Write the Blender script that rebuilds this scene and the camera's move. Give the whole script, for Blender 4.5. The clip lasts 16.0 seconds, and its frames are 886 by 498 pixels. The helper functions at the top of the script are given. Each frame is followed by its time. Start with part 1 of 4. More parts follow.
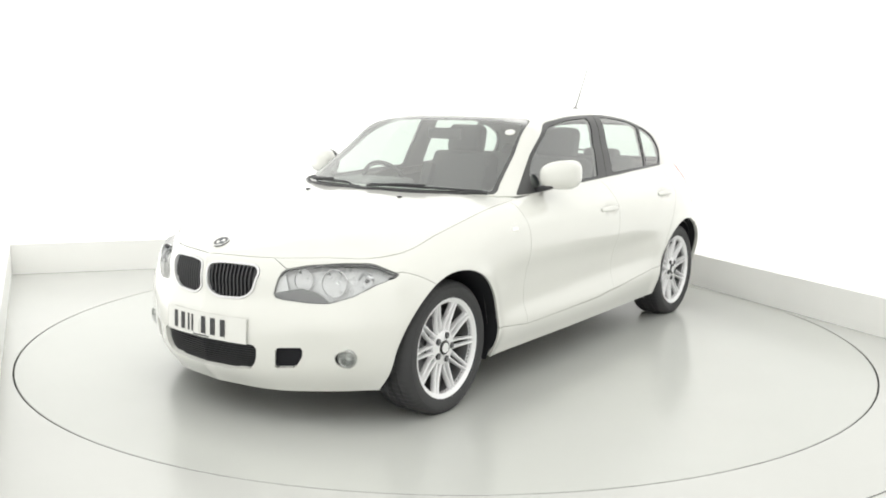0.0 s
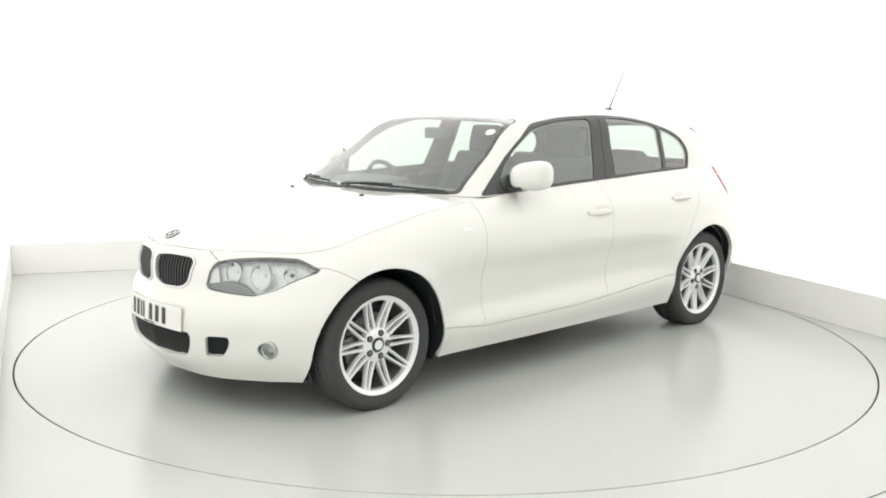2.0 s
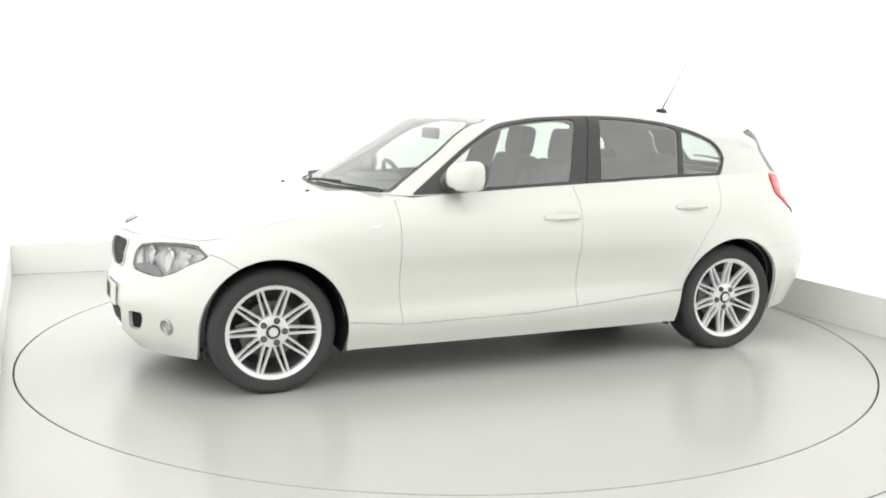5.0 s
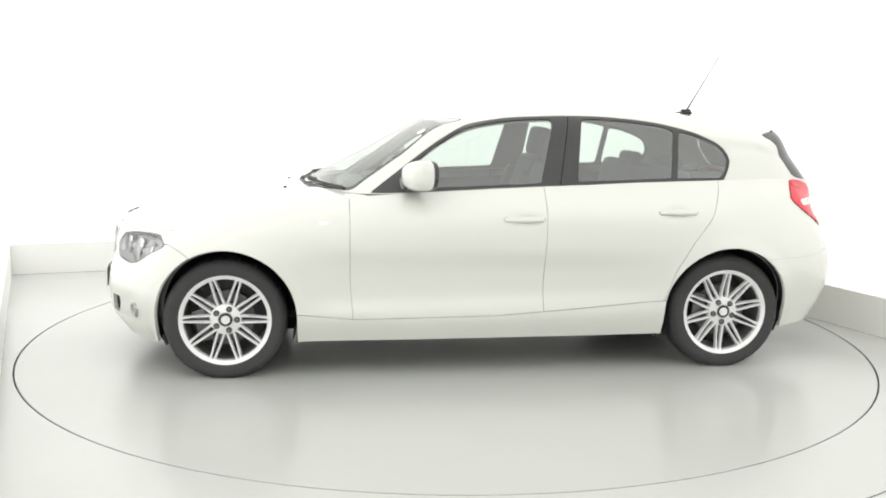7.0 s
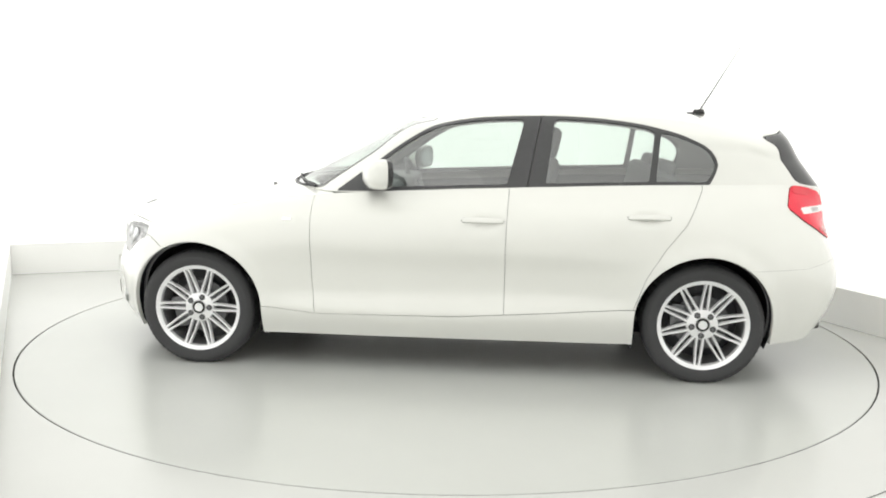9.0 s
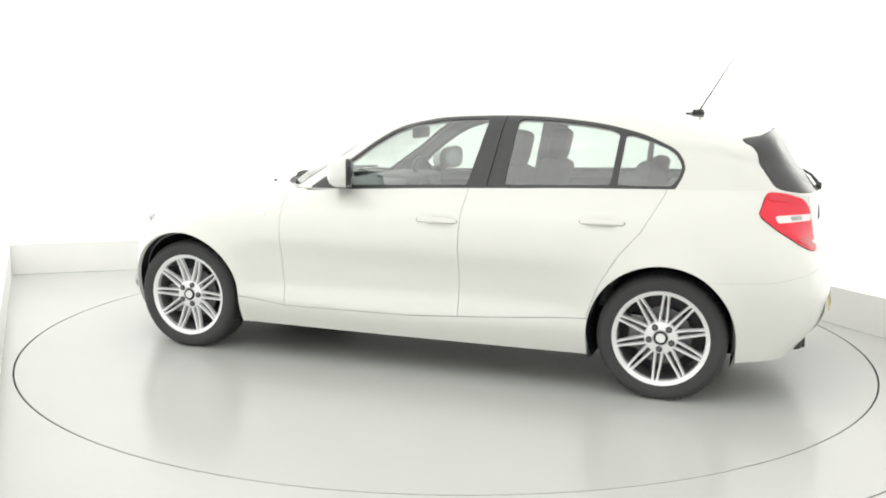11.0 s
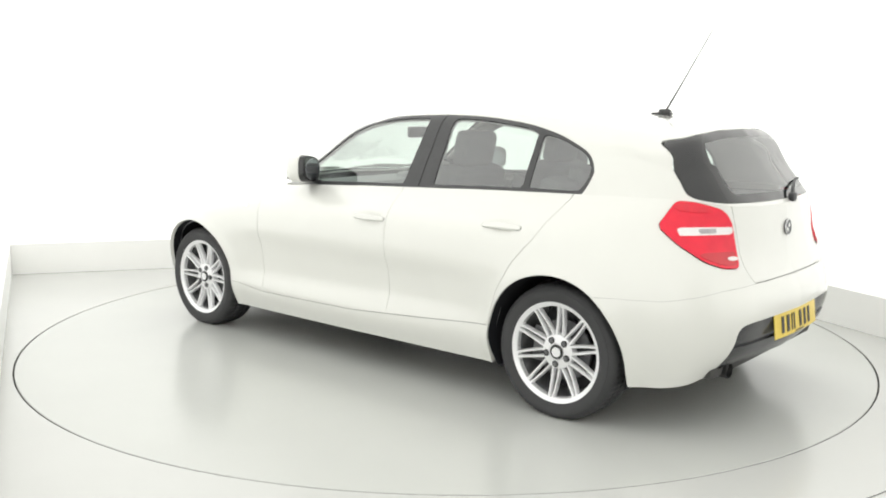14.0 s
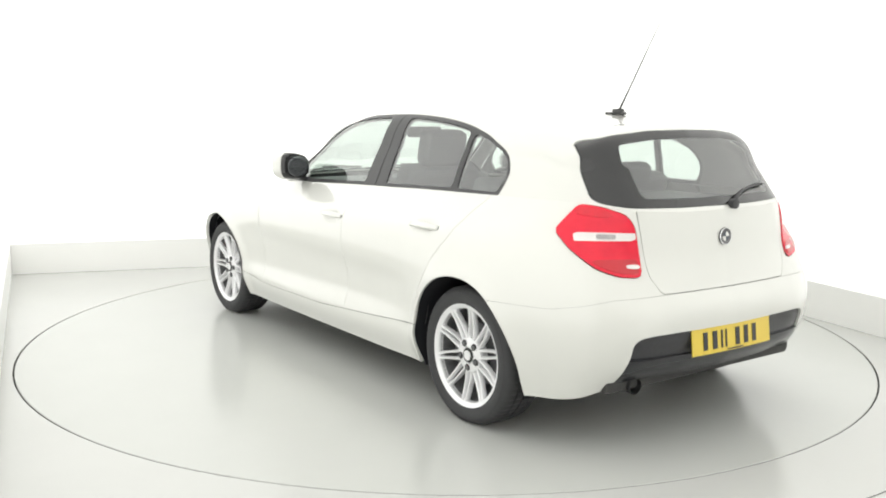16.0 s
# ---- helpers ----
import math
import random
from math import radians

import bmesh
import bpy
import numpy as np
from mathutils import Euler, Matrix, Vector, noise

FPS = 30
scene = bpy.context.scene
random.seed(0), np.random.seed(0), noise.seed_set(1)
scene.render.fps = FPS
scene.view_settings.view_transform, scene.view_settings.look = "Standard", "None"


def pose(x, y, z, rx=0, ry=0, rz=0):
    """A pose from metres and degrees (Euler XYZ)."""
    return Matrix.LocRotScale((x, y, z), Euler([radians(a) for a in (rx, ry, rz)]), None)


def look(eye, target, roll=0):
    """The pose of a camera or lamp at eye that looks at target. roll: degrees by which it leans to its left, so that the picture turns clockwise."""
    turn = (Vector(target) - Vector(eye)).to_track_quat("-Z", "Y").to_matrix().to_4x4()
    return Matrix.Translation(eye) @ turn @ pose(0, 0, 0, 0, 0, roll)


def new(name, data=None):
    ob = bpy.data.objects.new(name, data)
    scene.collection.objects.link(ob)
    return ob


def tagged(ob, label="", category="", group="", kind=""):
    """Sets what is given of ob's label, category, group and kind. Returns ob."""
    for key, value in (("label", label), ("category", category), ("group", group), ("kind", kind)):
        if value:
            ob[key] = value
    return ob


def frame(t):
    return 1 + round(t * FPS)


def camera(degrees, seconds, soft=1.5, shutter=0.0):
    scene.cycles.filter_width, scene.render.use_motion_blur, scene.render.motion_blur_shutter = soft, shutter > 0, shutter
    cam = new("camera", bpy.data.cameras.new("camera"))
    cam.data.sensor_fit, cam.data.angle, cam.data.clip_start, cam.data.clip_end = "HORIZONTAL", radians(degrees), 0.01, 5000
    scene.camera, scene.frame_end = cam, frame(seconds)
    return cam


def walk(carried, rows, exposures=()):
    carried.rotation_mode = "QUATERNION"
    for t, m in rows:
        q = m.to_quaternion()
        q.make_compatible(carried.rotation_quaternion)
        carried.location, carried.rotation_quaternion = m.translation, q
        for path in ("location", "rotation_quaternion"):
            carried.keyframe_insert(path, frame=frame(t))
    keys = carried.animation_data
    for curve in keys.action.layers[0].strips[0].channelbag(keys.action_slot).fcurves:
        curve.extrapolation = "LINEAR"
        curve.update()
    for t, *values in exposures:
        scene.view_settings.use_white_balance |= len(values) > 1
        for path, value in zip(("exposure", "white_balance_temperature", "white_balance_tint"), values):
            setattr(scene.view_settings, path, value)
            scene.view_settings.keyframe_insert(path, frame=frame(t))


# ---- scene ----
# ---- camera ----
cam = camera(51.35, 16.0, soft=1.9)
EYE = (0.0, -5.6330, 1.4018)
AIM = (-0.0242, 0.0, 0.5187)
walk(cam, [(0.0, look(EYE, AIM, 0.743)), (16.0, look(EYE, AIM, 0.743))])

# turn of the turntable in degrees, 0 = car side on to the camera
TURN = [(0, 54.37), (0.5, 52.67), (1, 49.86), (1.5, 46.43), (2, 42.89), (2.5, 39.34), (3, 35.65), (3.5, 32.28), (4, 28.87),
        (5, 21.81), (6, 14.75), (6.5, 11.22), (7, 7.85), (7.5, 4.67), (8, 1.23), (8.5, -1.88), (9, -5.34), (10, -12.15),
        (11, -18.96), (11.5, -22.36), (12, -25.97), (12.5, -29.26), (13, -32.82), (13.5, -36.18), (14, -39.81), (14.5, -43.23), (15, -46.77),
        (15.5, -50.1), (16, -53.84)]
CAR_OFFSET = Vector((-0.0735, 0.0781, 0))
DISC_R = 2.4593

# ---- world, light, exposure ----
world = bpy.data.worlds.new("world")
scene.world = world
world.use_nodes = True
world.node_tree.nodes["Background"].inputs[0].default_value = (0.9, 0.95, 1, 1)
world.node_tree.nodes["Background"].inputs[1].default_value = 0.3
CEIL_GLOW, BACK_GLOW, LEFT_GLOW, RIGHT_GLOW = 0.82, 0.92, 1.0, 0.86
scene.view_settings.exposure = 0.0

# ---- materials ----


def mat(name, color, rough=0.5, metal=0.0, coat=0.0, bump=0.0, scale=40.0, vary=0.0, emit=0.0, trans=0.0, spec=0.5, glow=(1, 1, 1)):
    """A principled surface with colour variation at two scales, uneven gloss and fine relief."""
    m = bpy.data.materials.new(name)
    m.use_nodes = True
    nt = m.node_tree
    b = nt.nodes["Principled BSDF"]
    b.inputs["Base Color"].default_value = (*color, 1)
    b.inputs["Roughness"].default_value = rough
    b.inputs["Metallic"].default_value = metal
    b.inputs["Coat Weight"].default_value = coat
    b.inputs["Coat Roughness"].default_value = 0.03
    b.inputs["Specular IOR Level"].default_value = spec
    b.inputs["Transmission Weight"].default_value = trans
    if emit:
        b.inputs["Emission Color"].default_value = (*glow, 1)
        b.inputs["Emission Strength"].default_value = emit
    tc = nt.nodes.new("ShaderNodeTexCoord")
    if vary or bump:
        fine = nt.nodes.new("ShaderNodeTexNoise")
        fine.inputs["Scale"].default_value = scale
        fine.inputs["Detail"].default_value = 5
        nt.links.new(tc.outputs["Object"], fine.inputs["Vector"])
    if vary:
        wide = nt.nodes.new("ShaderNodeTexNoise")
        wide.inputs["Scale"].default_value = scale / 18
        nt.links.new(tc.outputs["Object"], wide.inputs["Vector"])
        mix = nt.nodes.new("ShaderNodeMath")
        mix.operation = "ADD"
        nt.links.new(fine.outputs["Fac"], mix.inputs[0])
        nt.links.new(wide.outputs["Fac"], mix.inputs[1])
        ramp = nt.nodes.new("ShaderNodeMapRange")
        ramp.inputs["From Min"].default_value, ramp.inputs["From Max"].default_value = 0.6, 1.4
        ramp.inputs["To Min"].default_value, ramp.inputs["To Max"].default_value = 1 - vary, 1 + vary
        nt.links.new(mix.outputs[0], ramp.inputs["Value"])
        mul = nt.nodes.new("ShaderNodeVectorMath")
        mul.operation = "SCALE"
        mul.inputs[0].default_value = color
        nt.links.new(ramp.outputs[0], mul.inputs["Scale"])
        nt.links.new(mul.outputs[0], b.inputs["Base Color"])
        rr = nt.nodes.new("ShaderNodeMath")
        rr.operation = "MULTIPLY"
        rr.inputs[1].default_value = rough
        nt.links.new(ramp.outputs[0], rr.inputs[0])
        nt.links.new(rr.outputs[0], b.inputs["Roughness"])
    if bump:
        bp = nt.nodes.new("ShaderNodeBump")
        bp.inputs["Strength"].default_value = bump
        bp.inputs["Distance"].default_value = 0.002
        nt.links.new(fine.outputs["Fac"], bp.inputs["Height"])
        nt.links.new(bp.outputs[0], b.inputs["Normal"])
    return m


def glass(name, tint, face=0.08):
    """A thin pane: clear tint, with a mirror gloss that grows towards grazing angles."""
    m = bpy.data.materials.new(name)
    m.use_nodes = True
    nt = m.node_tree
    nt.nodes.remove(nt.nodes["Principled BSDF"])
    tr = nt.nodes.new("ShaderNodeBsdfTransparent")
    tr.inputs[0].default_value = (*tint, 1)
    gl = nt.nodes.new("ShaderNodeBsdfGlossy")
    gl.inputs["Roughness"].default_value = 0.02
    lw = nt.nodes.new("ShaderNodeLayerWeight")
    lw.inputs["Blend"].default_value = 0.5
    pw = nt.nodes.new("ShaderNodeMath")
    pw.operation = "POWER"
    pw.inputs[1].default_value = 4.0
    nt.links.new(lw.outputs["Facing"], pw.inputs[0])
    mr = nt.nodes.new("ShaderNodeMapRange")
    mr.inputs["To Min"].default_value, mr.inputs["To Max"].default_value = face, 0.95
    nt.links.new(pw.outputs[0], mr.inputs["Value"])
    mx = nt.nodes.new("ShaderNodeMixShader")
    nt.links.new(mr.outputs[0], mx.inputs[0])
    nt.links.new(tr.outputs[0], mx.inputs[1])
    nt.links.new(gl.outputs[0], mx.inputs[2])
    nt.links.new(mx.outputs[0], nt.nodes["Material Output"].inputs[0])
    return m


PAINT = mat("white_paint", (0.725, 0.727, 0.69), 0.26, coat=1.0, vary=0.012, scale=6)
BLACK = mat("black_plastic", (0.030, 0.030, 0.033), 0.45, vary=0.2, scale=120, bump=0.1)
VOID = mat("shadow_black", (0.022, 0.022, 0.025), 0.9, vary=0.2, scale=90, spec=0.1)
UNDERSEAL = mat("underseal", (0.055, 0.054, 0.052), 0.8, vary=0.3, scale=30, bump=0.3)
GLOSSBLACK = mat("gloss_black", (0.012, 0.012, 0.013), 0.15, coat=0.5)
TRIM = mat("dark_trim", (0.05, 0.05, 0.052), 0.35, vary=0.15, scale=60)
DIFFUSER = mat("grey_diffuser", (0.030, 0.030, 0.034), 0.22, vary=0.12, scale=60)
RUBBER = mat("tyre_rubber", (0.044, 0.044, 0.046), 0.72, vary=0.25, scale=90, bump=0.25)
ALLOY = mat("silver_alloy", (0.86, 0.86, 0.87), 0.34, metal=0.45, vary=0.05, scale=50)
EXHAUST = mat("sooty_steel", (0.045, 0.045, 0.045), 0.4, metal=0.6, vary=0.3, scale=60)
# alloy darkened in its colour for the shade and dirt inside the rim
SHADED_BARREL = mat("shaded_dirty_barrel", (0.22, 0.22, 0.225), 0.5, metal=0.5, vary=0.2, scale=60)
DARKMETAL = mat("brake_metal", (0.16, 0.16, 0.165), 0.45, metal=0.8, vary=0.25, scale=80)
FACETS = mat("faceted_chrome", (0.84, 0.84, 0.85), 0.12, metal=1.0, bump=1.0, scale=55)
CHROME = mat("chrome", (0.85, 0.85, 0.86), 0.08, metal=1.0)
GLASS = glass("window_glass", (0.83, 0.90, 0.86), 0.21)
CLEAR = glass("clear_lens", (0.95, 0.96, 0.96), 0.10)
REDLENS = mat("red_lens", (0.74, 0.012, 0.040), 0.22, coat=0.35, vary=0.10, scale=24, spec=0.3)
RUBY = mat("ruby_lens", (0.66, 0.010, 0.030), 0.16, coat=0.5, vary=0.12, scale=40, spec=0.35)
FRIT = mat("glass_border", (0.03, 0.03, 0.032), 0.08, coat=1.0, vary=0.05, scale=80)
FINGREY = mat("lamp_fin_grey", (0.17, 0.17, 0.175), 0.40, metal=0.2, vary=0.1, scale=40)
LAMPBASE = mat("lamp_housing", (0.66, 0.66, 0.67), 0.28, metal=0.3, vary=0.12, scale=30)
DEEPRED = mat("deep_red_lens", (0.56, 0.010, 0.024), 0.18, coat=0.4, vary=0.06, scale=30)
PALELENS = mat("pale_lens", (0.78, 0.75, 0.74), 0.12, coat=1.0, vary=0.06, scale=80)
FABRIC = mat("seat_fabric", (0.13, 0.13, 0.135), 0.85, vary=0.25, scale=150, bump=0.3)
CABIN = mat("cabin_plastic", (0.22, 0.22, 0.225), 0.6, vary=0.15, scale=90, bump=0.15)
HEADLINER = mat("headliner", (0.38, 0.38, 0.37), 0.9, vary=0.05, scale=150)
PLATEWHITE = mat("plate_white", (0.76, 0.76, 0.73), 0.35)
PLATEYELLOW = mat("plate_yellow", (0.78, 0.58, 0.08), 0.35)
INK = mat("plate_black", (0.035, 0.035, 0.038), 0.5)
BLUE = mat("emblem_grey", (0.08, 0.09, 0.11), 0.25)
FLOOR = mat("floor_paint", (0.57, 0.575, 0.555), 0.21, vary=0.02, scale=3.0, spec=0.5)
DISC = mat("turntable_paint", (0.56, 0.57, 0.545), 0.22, vary=0.02, scale=3.0, spec=0.5)
SEAM = mat("seam_filler", (0.2, 0.2, 0.19), 0.7, vary=0.2)
GAP = mat("turntable_gap", (0.025, 0.025, 0.024), 0.8)
BASEPAINT = mat("base_paint", (0.92, 0.92, 0.90), 0.45, vary=0.02, scale=4)
WALLPAINT = mat("wall_paint", (0.74, 0.74, 0.72), 0.5, vary=0.02, scale=4)
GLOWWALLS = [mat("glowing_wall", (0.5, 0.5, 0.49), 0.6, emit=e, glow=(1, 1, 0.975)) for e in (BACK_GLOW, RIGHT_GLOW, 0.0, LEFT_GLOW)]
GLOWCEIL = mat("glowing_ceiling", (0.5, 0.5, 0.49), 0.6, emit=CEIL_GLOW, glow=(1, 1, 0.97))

# ---- mesh helpers ----


def mesh_ob(name, verts, faces, material, parent=None, label="", smooth=True, loops=None):
    me = bpy.data.meshes.new(name)
    me.from_pydata([tuple(v) for v in verts], [], [tuple(f) for f in faces])
    me.materials.append(material)
    me.polygons.foreach_set("use_smooth", [smooth] * len(me.polygons))
    if loops is not None:
        me.normals_split_custom_set(loops)
    ob = new(name, me)
    if parent is not None:
        ob.parent = parent
    if label:
        tagged(ob, label)
    return ob


def part(name, bm, material, parent, label="", smooth=True, sharp=35):
    bmesh.ops.recalc_face_normals(bm, faces=bm.faces)
    me = bpy.data.meshes.new(name)
    for f in bm.faces:
        f.smooth = smooth
    for e in bm.edges:
        if len(e.link_faces) == 2 and e.calc_face_angle(0) > radians(sharp):
            e.smooth = False
    bm.to_mesh(me)
    bm.free()
    me.materials.append(material)
    ob = new(name, me)
    ob.parent = parent
    if label:
        tagged(ob, label)
    return ob


def box(size, at=(0, 0, 0), rot=None, bevel=0.0, seg=2, bm=None):
    own = bmesh.new()
    bmesh.ops.create_cube(own, size=1.0, matrix=Matrix.Diagonal((*size, 1)))
    if bevel:
        bmesh.ops.bevel(own, geom=own.edges[:], offset=bevel, segments=seg, affect="EDGES", profile=0.6)
    m = Matrix.Translation(at) @ (rot if rot is not None else Matrix())
    own.transform(m)
    return merge(bm, own)


def merge(bm, own):
    if bm is None:
        return own
    tmp = bpy.data.meshes.new("tmp")
    own.to_mesh(tmp)
    own.free()
    bm.from_mesh(tmp)
    bpy.data.meshes.remove(tmp)
    return bm


def lathe(profile, seg=48, axis="y", at=(0, 0, 0), bm=None, closed=False):
    """Revolves (radius, height) pairs about an axis."""
    own = bmesh.new()
    rings = []
    for r, h in profile:
        ring = []
        for i in range(seg):
            a = 2 * math.pi * i / seg
            c, s = r * math.cos(a), r * math.sin(a)
            co = (c, h, s) if axis == "y" else ((c, s, h) if axis == "z" else (h, c, s))
            ring.append(own.verts.new(Vector(co) + Vector(at)))
        rings.append(ring)
    pairs = list(zip(rings, rings[1:])) + ([(rings[-1], rings[0])] if closed else [])
    for a, b in pairs:
        for i in range(seg):
            j = (i + 1) % seg
            own.faces.new((a[i], a[j], b[j], b[i]))
    if not closed:
        for ring, r in ((rings[0], profile[0][0]), (rings[-1], profile[-1][0])):
            if r < 0.02:
                own.faces.new(ring)
    return merge(bm, own)


def tube(points, radius, seg=8, bm=None, taper=None):
    own = bmesh.new()
    pts = [Vector(p) for p in points]
    rings = []
    for i, p in enumerate(pts):
        d = (pts[min(i + 1, len(pts) - 1)] - pts[max(i - 1, 0)]).normalized()
        a = d.orthogonal().normalized()
        b = d.cross(a)
        r = radius if taper is None else radius * taper[i]
        rings.append([own.verts.new(p + r * (math.cos(2 * math.pi * k / seg) * a + math.sin(2 * math.pi * k / seg) * b)) for k in range(seg)])
    for r0, r1 in zip(rings, rings[1:]):
        for k in range(seg):
            j = (k + 1) % seg
            own.faces.new((r0[k], r0[j], r1[j], r1[k]))
    own.faces.new(rings[0])
    own.faces.new(rings[-1])
    bmesh.ops.remove_doubles(own, verts=own.verts, dist=1e-6)
    return merge(bm, own)


# ---- smooth surfaces and their cutting ----


class Piece:
    """A set of polygons with their true normals."""

    def __init__(self, co, nor, faces):
        self.co, self.nor, self.faces = np.asarray(co, float), np.asarray(nor, float), faces


def spline(ctrl, knots, ts):
    """Non-uniform cubic through ctrl (n, ...) at the knots."""
    ctrl = np.asarray(ctrl, float)
    d = np.diff(ctrl, axis=0) / np.diff(knots).reshape(-1, *[1] * (ctrl.ndim - 1))
    h = np.diff(knots)
    tan = np.empty_like(ctrl)
    w = (h[1:] / (h[1:] + h[:-1])).reshape(-1, *[1] * (ctrl.ndim - 1))
    tan[1:-1] = w * d[:-1] + (1 - w) * d[1:]
    tan[0], tan[-1] = d[0], d[-1]
    out = []
    for t in ts:
        i = int(np.clip(np.searchsorted(knots, t, "right") - 1, 0, len(knots) - 2))
        s = (t - knots[i]) / h[i]
        a, b = 2 * s**3 - 3 * s**2 + 1, s**3 - 2 * s**2 + s
        out.append(a * ctrl[i] + b * h[i] * tan[i] + (1 - a) * ctrl[i + 1] + (s**3 - s**2) * h[i] * tan[i + 1])
    return np.array(out)


def surface(net, step_u, step_v, shape=None, flat_start=(), ):
    """net[row][column] of points -> Piece. rows run up, columns run from nose to tail."""
    net = np.asarray(net, float)
    ku = np.r_[0, np.cumsum(np.linalg.norm(np.diff(net, axis=1), axis=2).mean(0))]
    kv = np.r_[0, np.cumsum(np.linalg.norm(np.diff(net, axis=0), axis=2).mean(1))]
    us = np.linspace(0, ku[-1], int(ku[-1] / step_u) + 1)
    vs = np.linspace(0, kv[-1], int(kv[-1] / step_v) + 1)
    a = spline(net.transpose(1, 0, 2), ku, us)
    g = spline(a.transpose(1, 0, 2), kv, vs)
    if shape:
        g = shape(g)
    du = np.gradient(g, axis=1)
    dv = np.gradient(g, axis=0)
    # symmetric at the centre line
    for k in (0, -1):
        on = np.abs(g[:, k, 1]) < 1e-6
        du[on, k] = np.array([0, 1, 0]) * (1 if k == 0 else -1)
    if np.all(np.abs(g[-1, :, 1]) < 1e-6):
        dv[-1, 1:] = (0, -1, 0)
    n = np.cross(du, dv)
    flat = np.linalg.norm(n, axis=2) < 1e-9
    n[:, 0][flat[:, 0]] = n[:, 1][flat[:, 0]]
    ln = np.linalg.norm(n, axis=2, keepdims=True)
    n = n / np.maximum(ln, 1e-9)
    nv, nu = g.shape[:2]
    faces = [(j * nu + i, j * nu + i + 1, (j + 1) * nu + i + 1, (j + 1) * nu + i) for j in range(nv - 1) for i in range(nu - 1)]
    pc = Piece(g.reshape(-1, 3), n.reshape(-1, 3), faces)
    pc.first = g[0]
    return pc


def cut(pc, f):
    """Splits a piece by the sign of f(points): inside (f < 0) and outside."""
    val = f(pc.co)
    val = np.where(np.abs(val) < 1e-6, 1e-6, val)
    co, nor = list(pc.co), list(pc.nor)
    made, ins, outs = {}, [], []
    neg = val < 0
    for face in pc.faces:
        s = [neg[i] for i in face]
        if all(s):
            ins.append(face)
        elif not any(s):
            outs.append(face)
        else:
            a, b = [], []
            for i, j in zip(face, face[1:] + face[:1]):
                (a if neg[i] else b).append(i)
                if neg[i] != neg[j]:
                    key = (min(i, j), max(i, j))
                    if key not in made:
                        t = val[key[0]] / (val[key[0]] - val[key[1]])
                        co.append(co[key[0]] * (1 - t) + co[key[1]] * t)
                        nn = nor[key[0]] * (1 - t) + nor[key[1]] * t
                        nor.append(nn / (np.linalg.norm(nn) + 1e-12))
                        made[key] = len(co) - 1
                    a.append(made[key])
                    b.append(made[key])
            if len(a) > 2:
                ins.append(tuple(a))
            if len(b) > 2:
                outs.append(tuple(b))
    return Piece(co, nor, ins), Piece(co, nor, outs)


def tidy(pc):
    used = sorted({i for f in pc.faces for i in f})
    back = {o: k for k, o in enumerate(used)}
    return Piece(pc.co[used], pc.nor[used], [tuple(back[i] for i in f) for f in pc.faces])


def refined(pc, times=1):
    """Splits every polygon into smaller ones, for fine cuts."""
    for _ in range(times):
        co, nor, faces, mid = list(pc.co), list(pc.nor), [], {}

        def half(i, j):
            key = (min(i, j), max(i, j))
            if key not in mid:
                mid[key] = len(co)
                co.append((co[i] + co[j]) / 2)
                nor.append((nor[i] + nor[j]) / np.linalg.norm(nor[i] + nor[j]))
            return mid[key]
        for f in pc.faces:
            c = len(co)
            co.append(sum(pc.co[i] for i in f) / len(f))
            n = sum(pc.nor[i] for i in f)
            nor.append(n / np.linalg.norm(n))
            for k, i in enumerate(f):
                faces.append((i, half(i, f[(k + 1) % len(f)]), c, half(f[k - 1], i)))
        pc = Piece(co, nor, faces)
    return pc


def mirrored(pc):
    s = np.array([1, -1, 1])
    return Piece(pc.co * s, pc.nor * s, [tuple(reversed(f)) for f in pc.faces])


def joined(*pcs):
    co, nor, faces, n = [], [], [], 0
    for p in pcs:
        co.append(p.co)
        nor.append(p.nor)
        faces += [tuple(i + n for i in f) for f in p.faces]
        n += len(p.co)
    return Piece(np.vstack(co), np.vstack(nor), faces)


def offset(pc, d):
    return Piece(pc.co + pc.nor * d, pc.nor, pc.faces)


def panel(name, pc, material, parent, label="", depth=0.012, centre_open=True):
    """A panel with its edges turned inwards by depth; edges on the car's centre line stay open."""
    pc = tidy(pc)
    if not pc.faces:
        return None
    count = {}
    for f in pc.faces:
        for i, j in zip(f, f[1:] + f[:1]):
            count[(i, j)] = count.get((i, j), 0) + 1
    co, faces = list(pc.co), list(pc.faces)
    nor = [tuple(n) for n in pc.nor]
    loops = [nor[i] for f in faces for i in f]
    if depth:
        edges = []
        side = {}
        for (i, j) in count:
            if (j, i) in count or (abs(pc.co[i][1]) < 1e-4 and abs(pc.co[j][1]) < 1e-4):
                continue
            n = np.cross(pc.co[j] - pc.co[i], pc.nor[i])
            edges.append((i, j))
            for k in (i, j):
                side[k] = side.get(k, 0) + n
        low = {}
        for k in side:
            low[k] = len(co)
            co.append(pc.co[k] - pc.nor[k] * depth)
            side[k] = tuple(side[k] / (np.linalg.norm(side[k]) + 1e-12))
        for i, j in edges:
            faces.append((j, i, low[i], low[j]))
            loops += [side[j], side[i], side[i], side[j]]
    return mesh_ob(name, co, faces, material, parent, label, loops=loops)


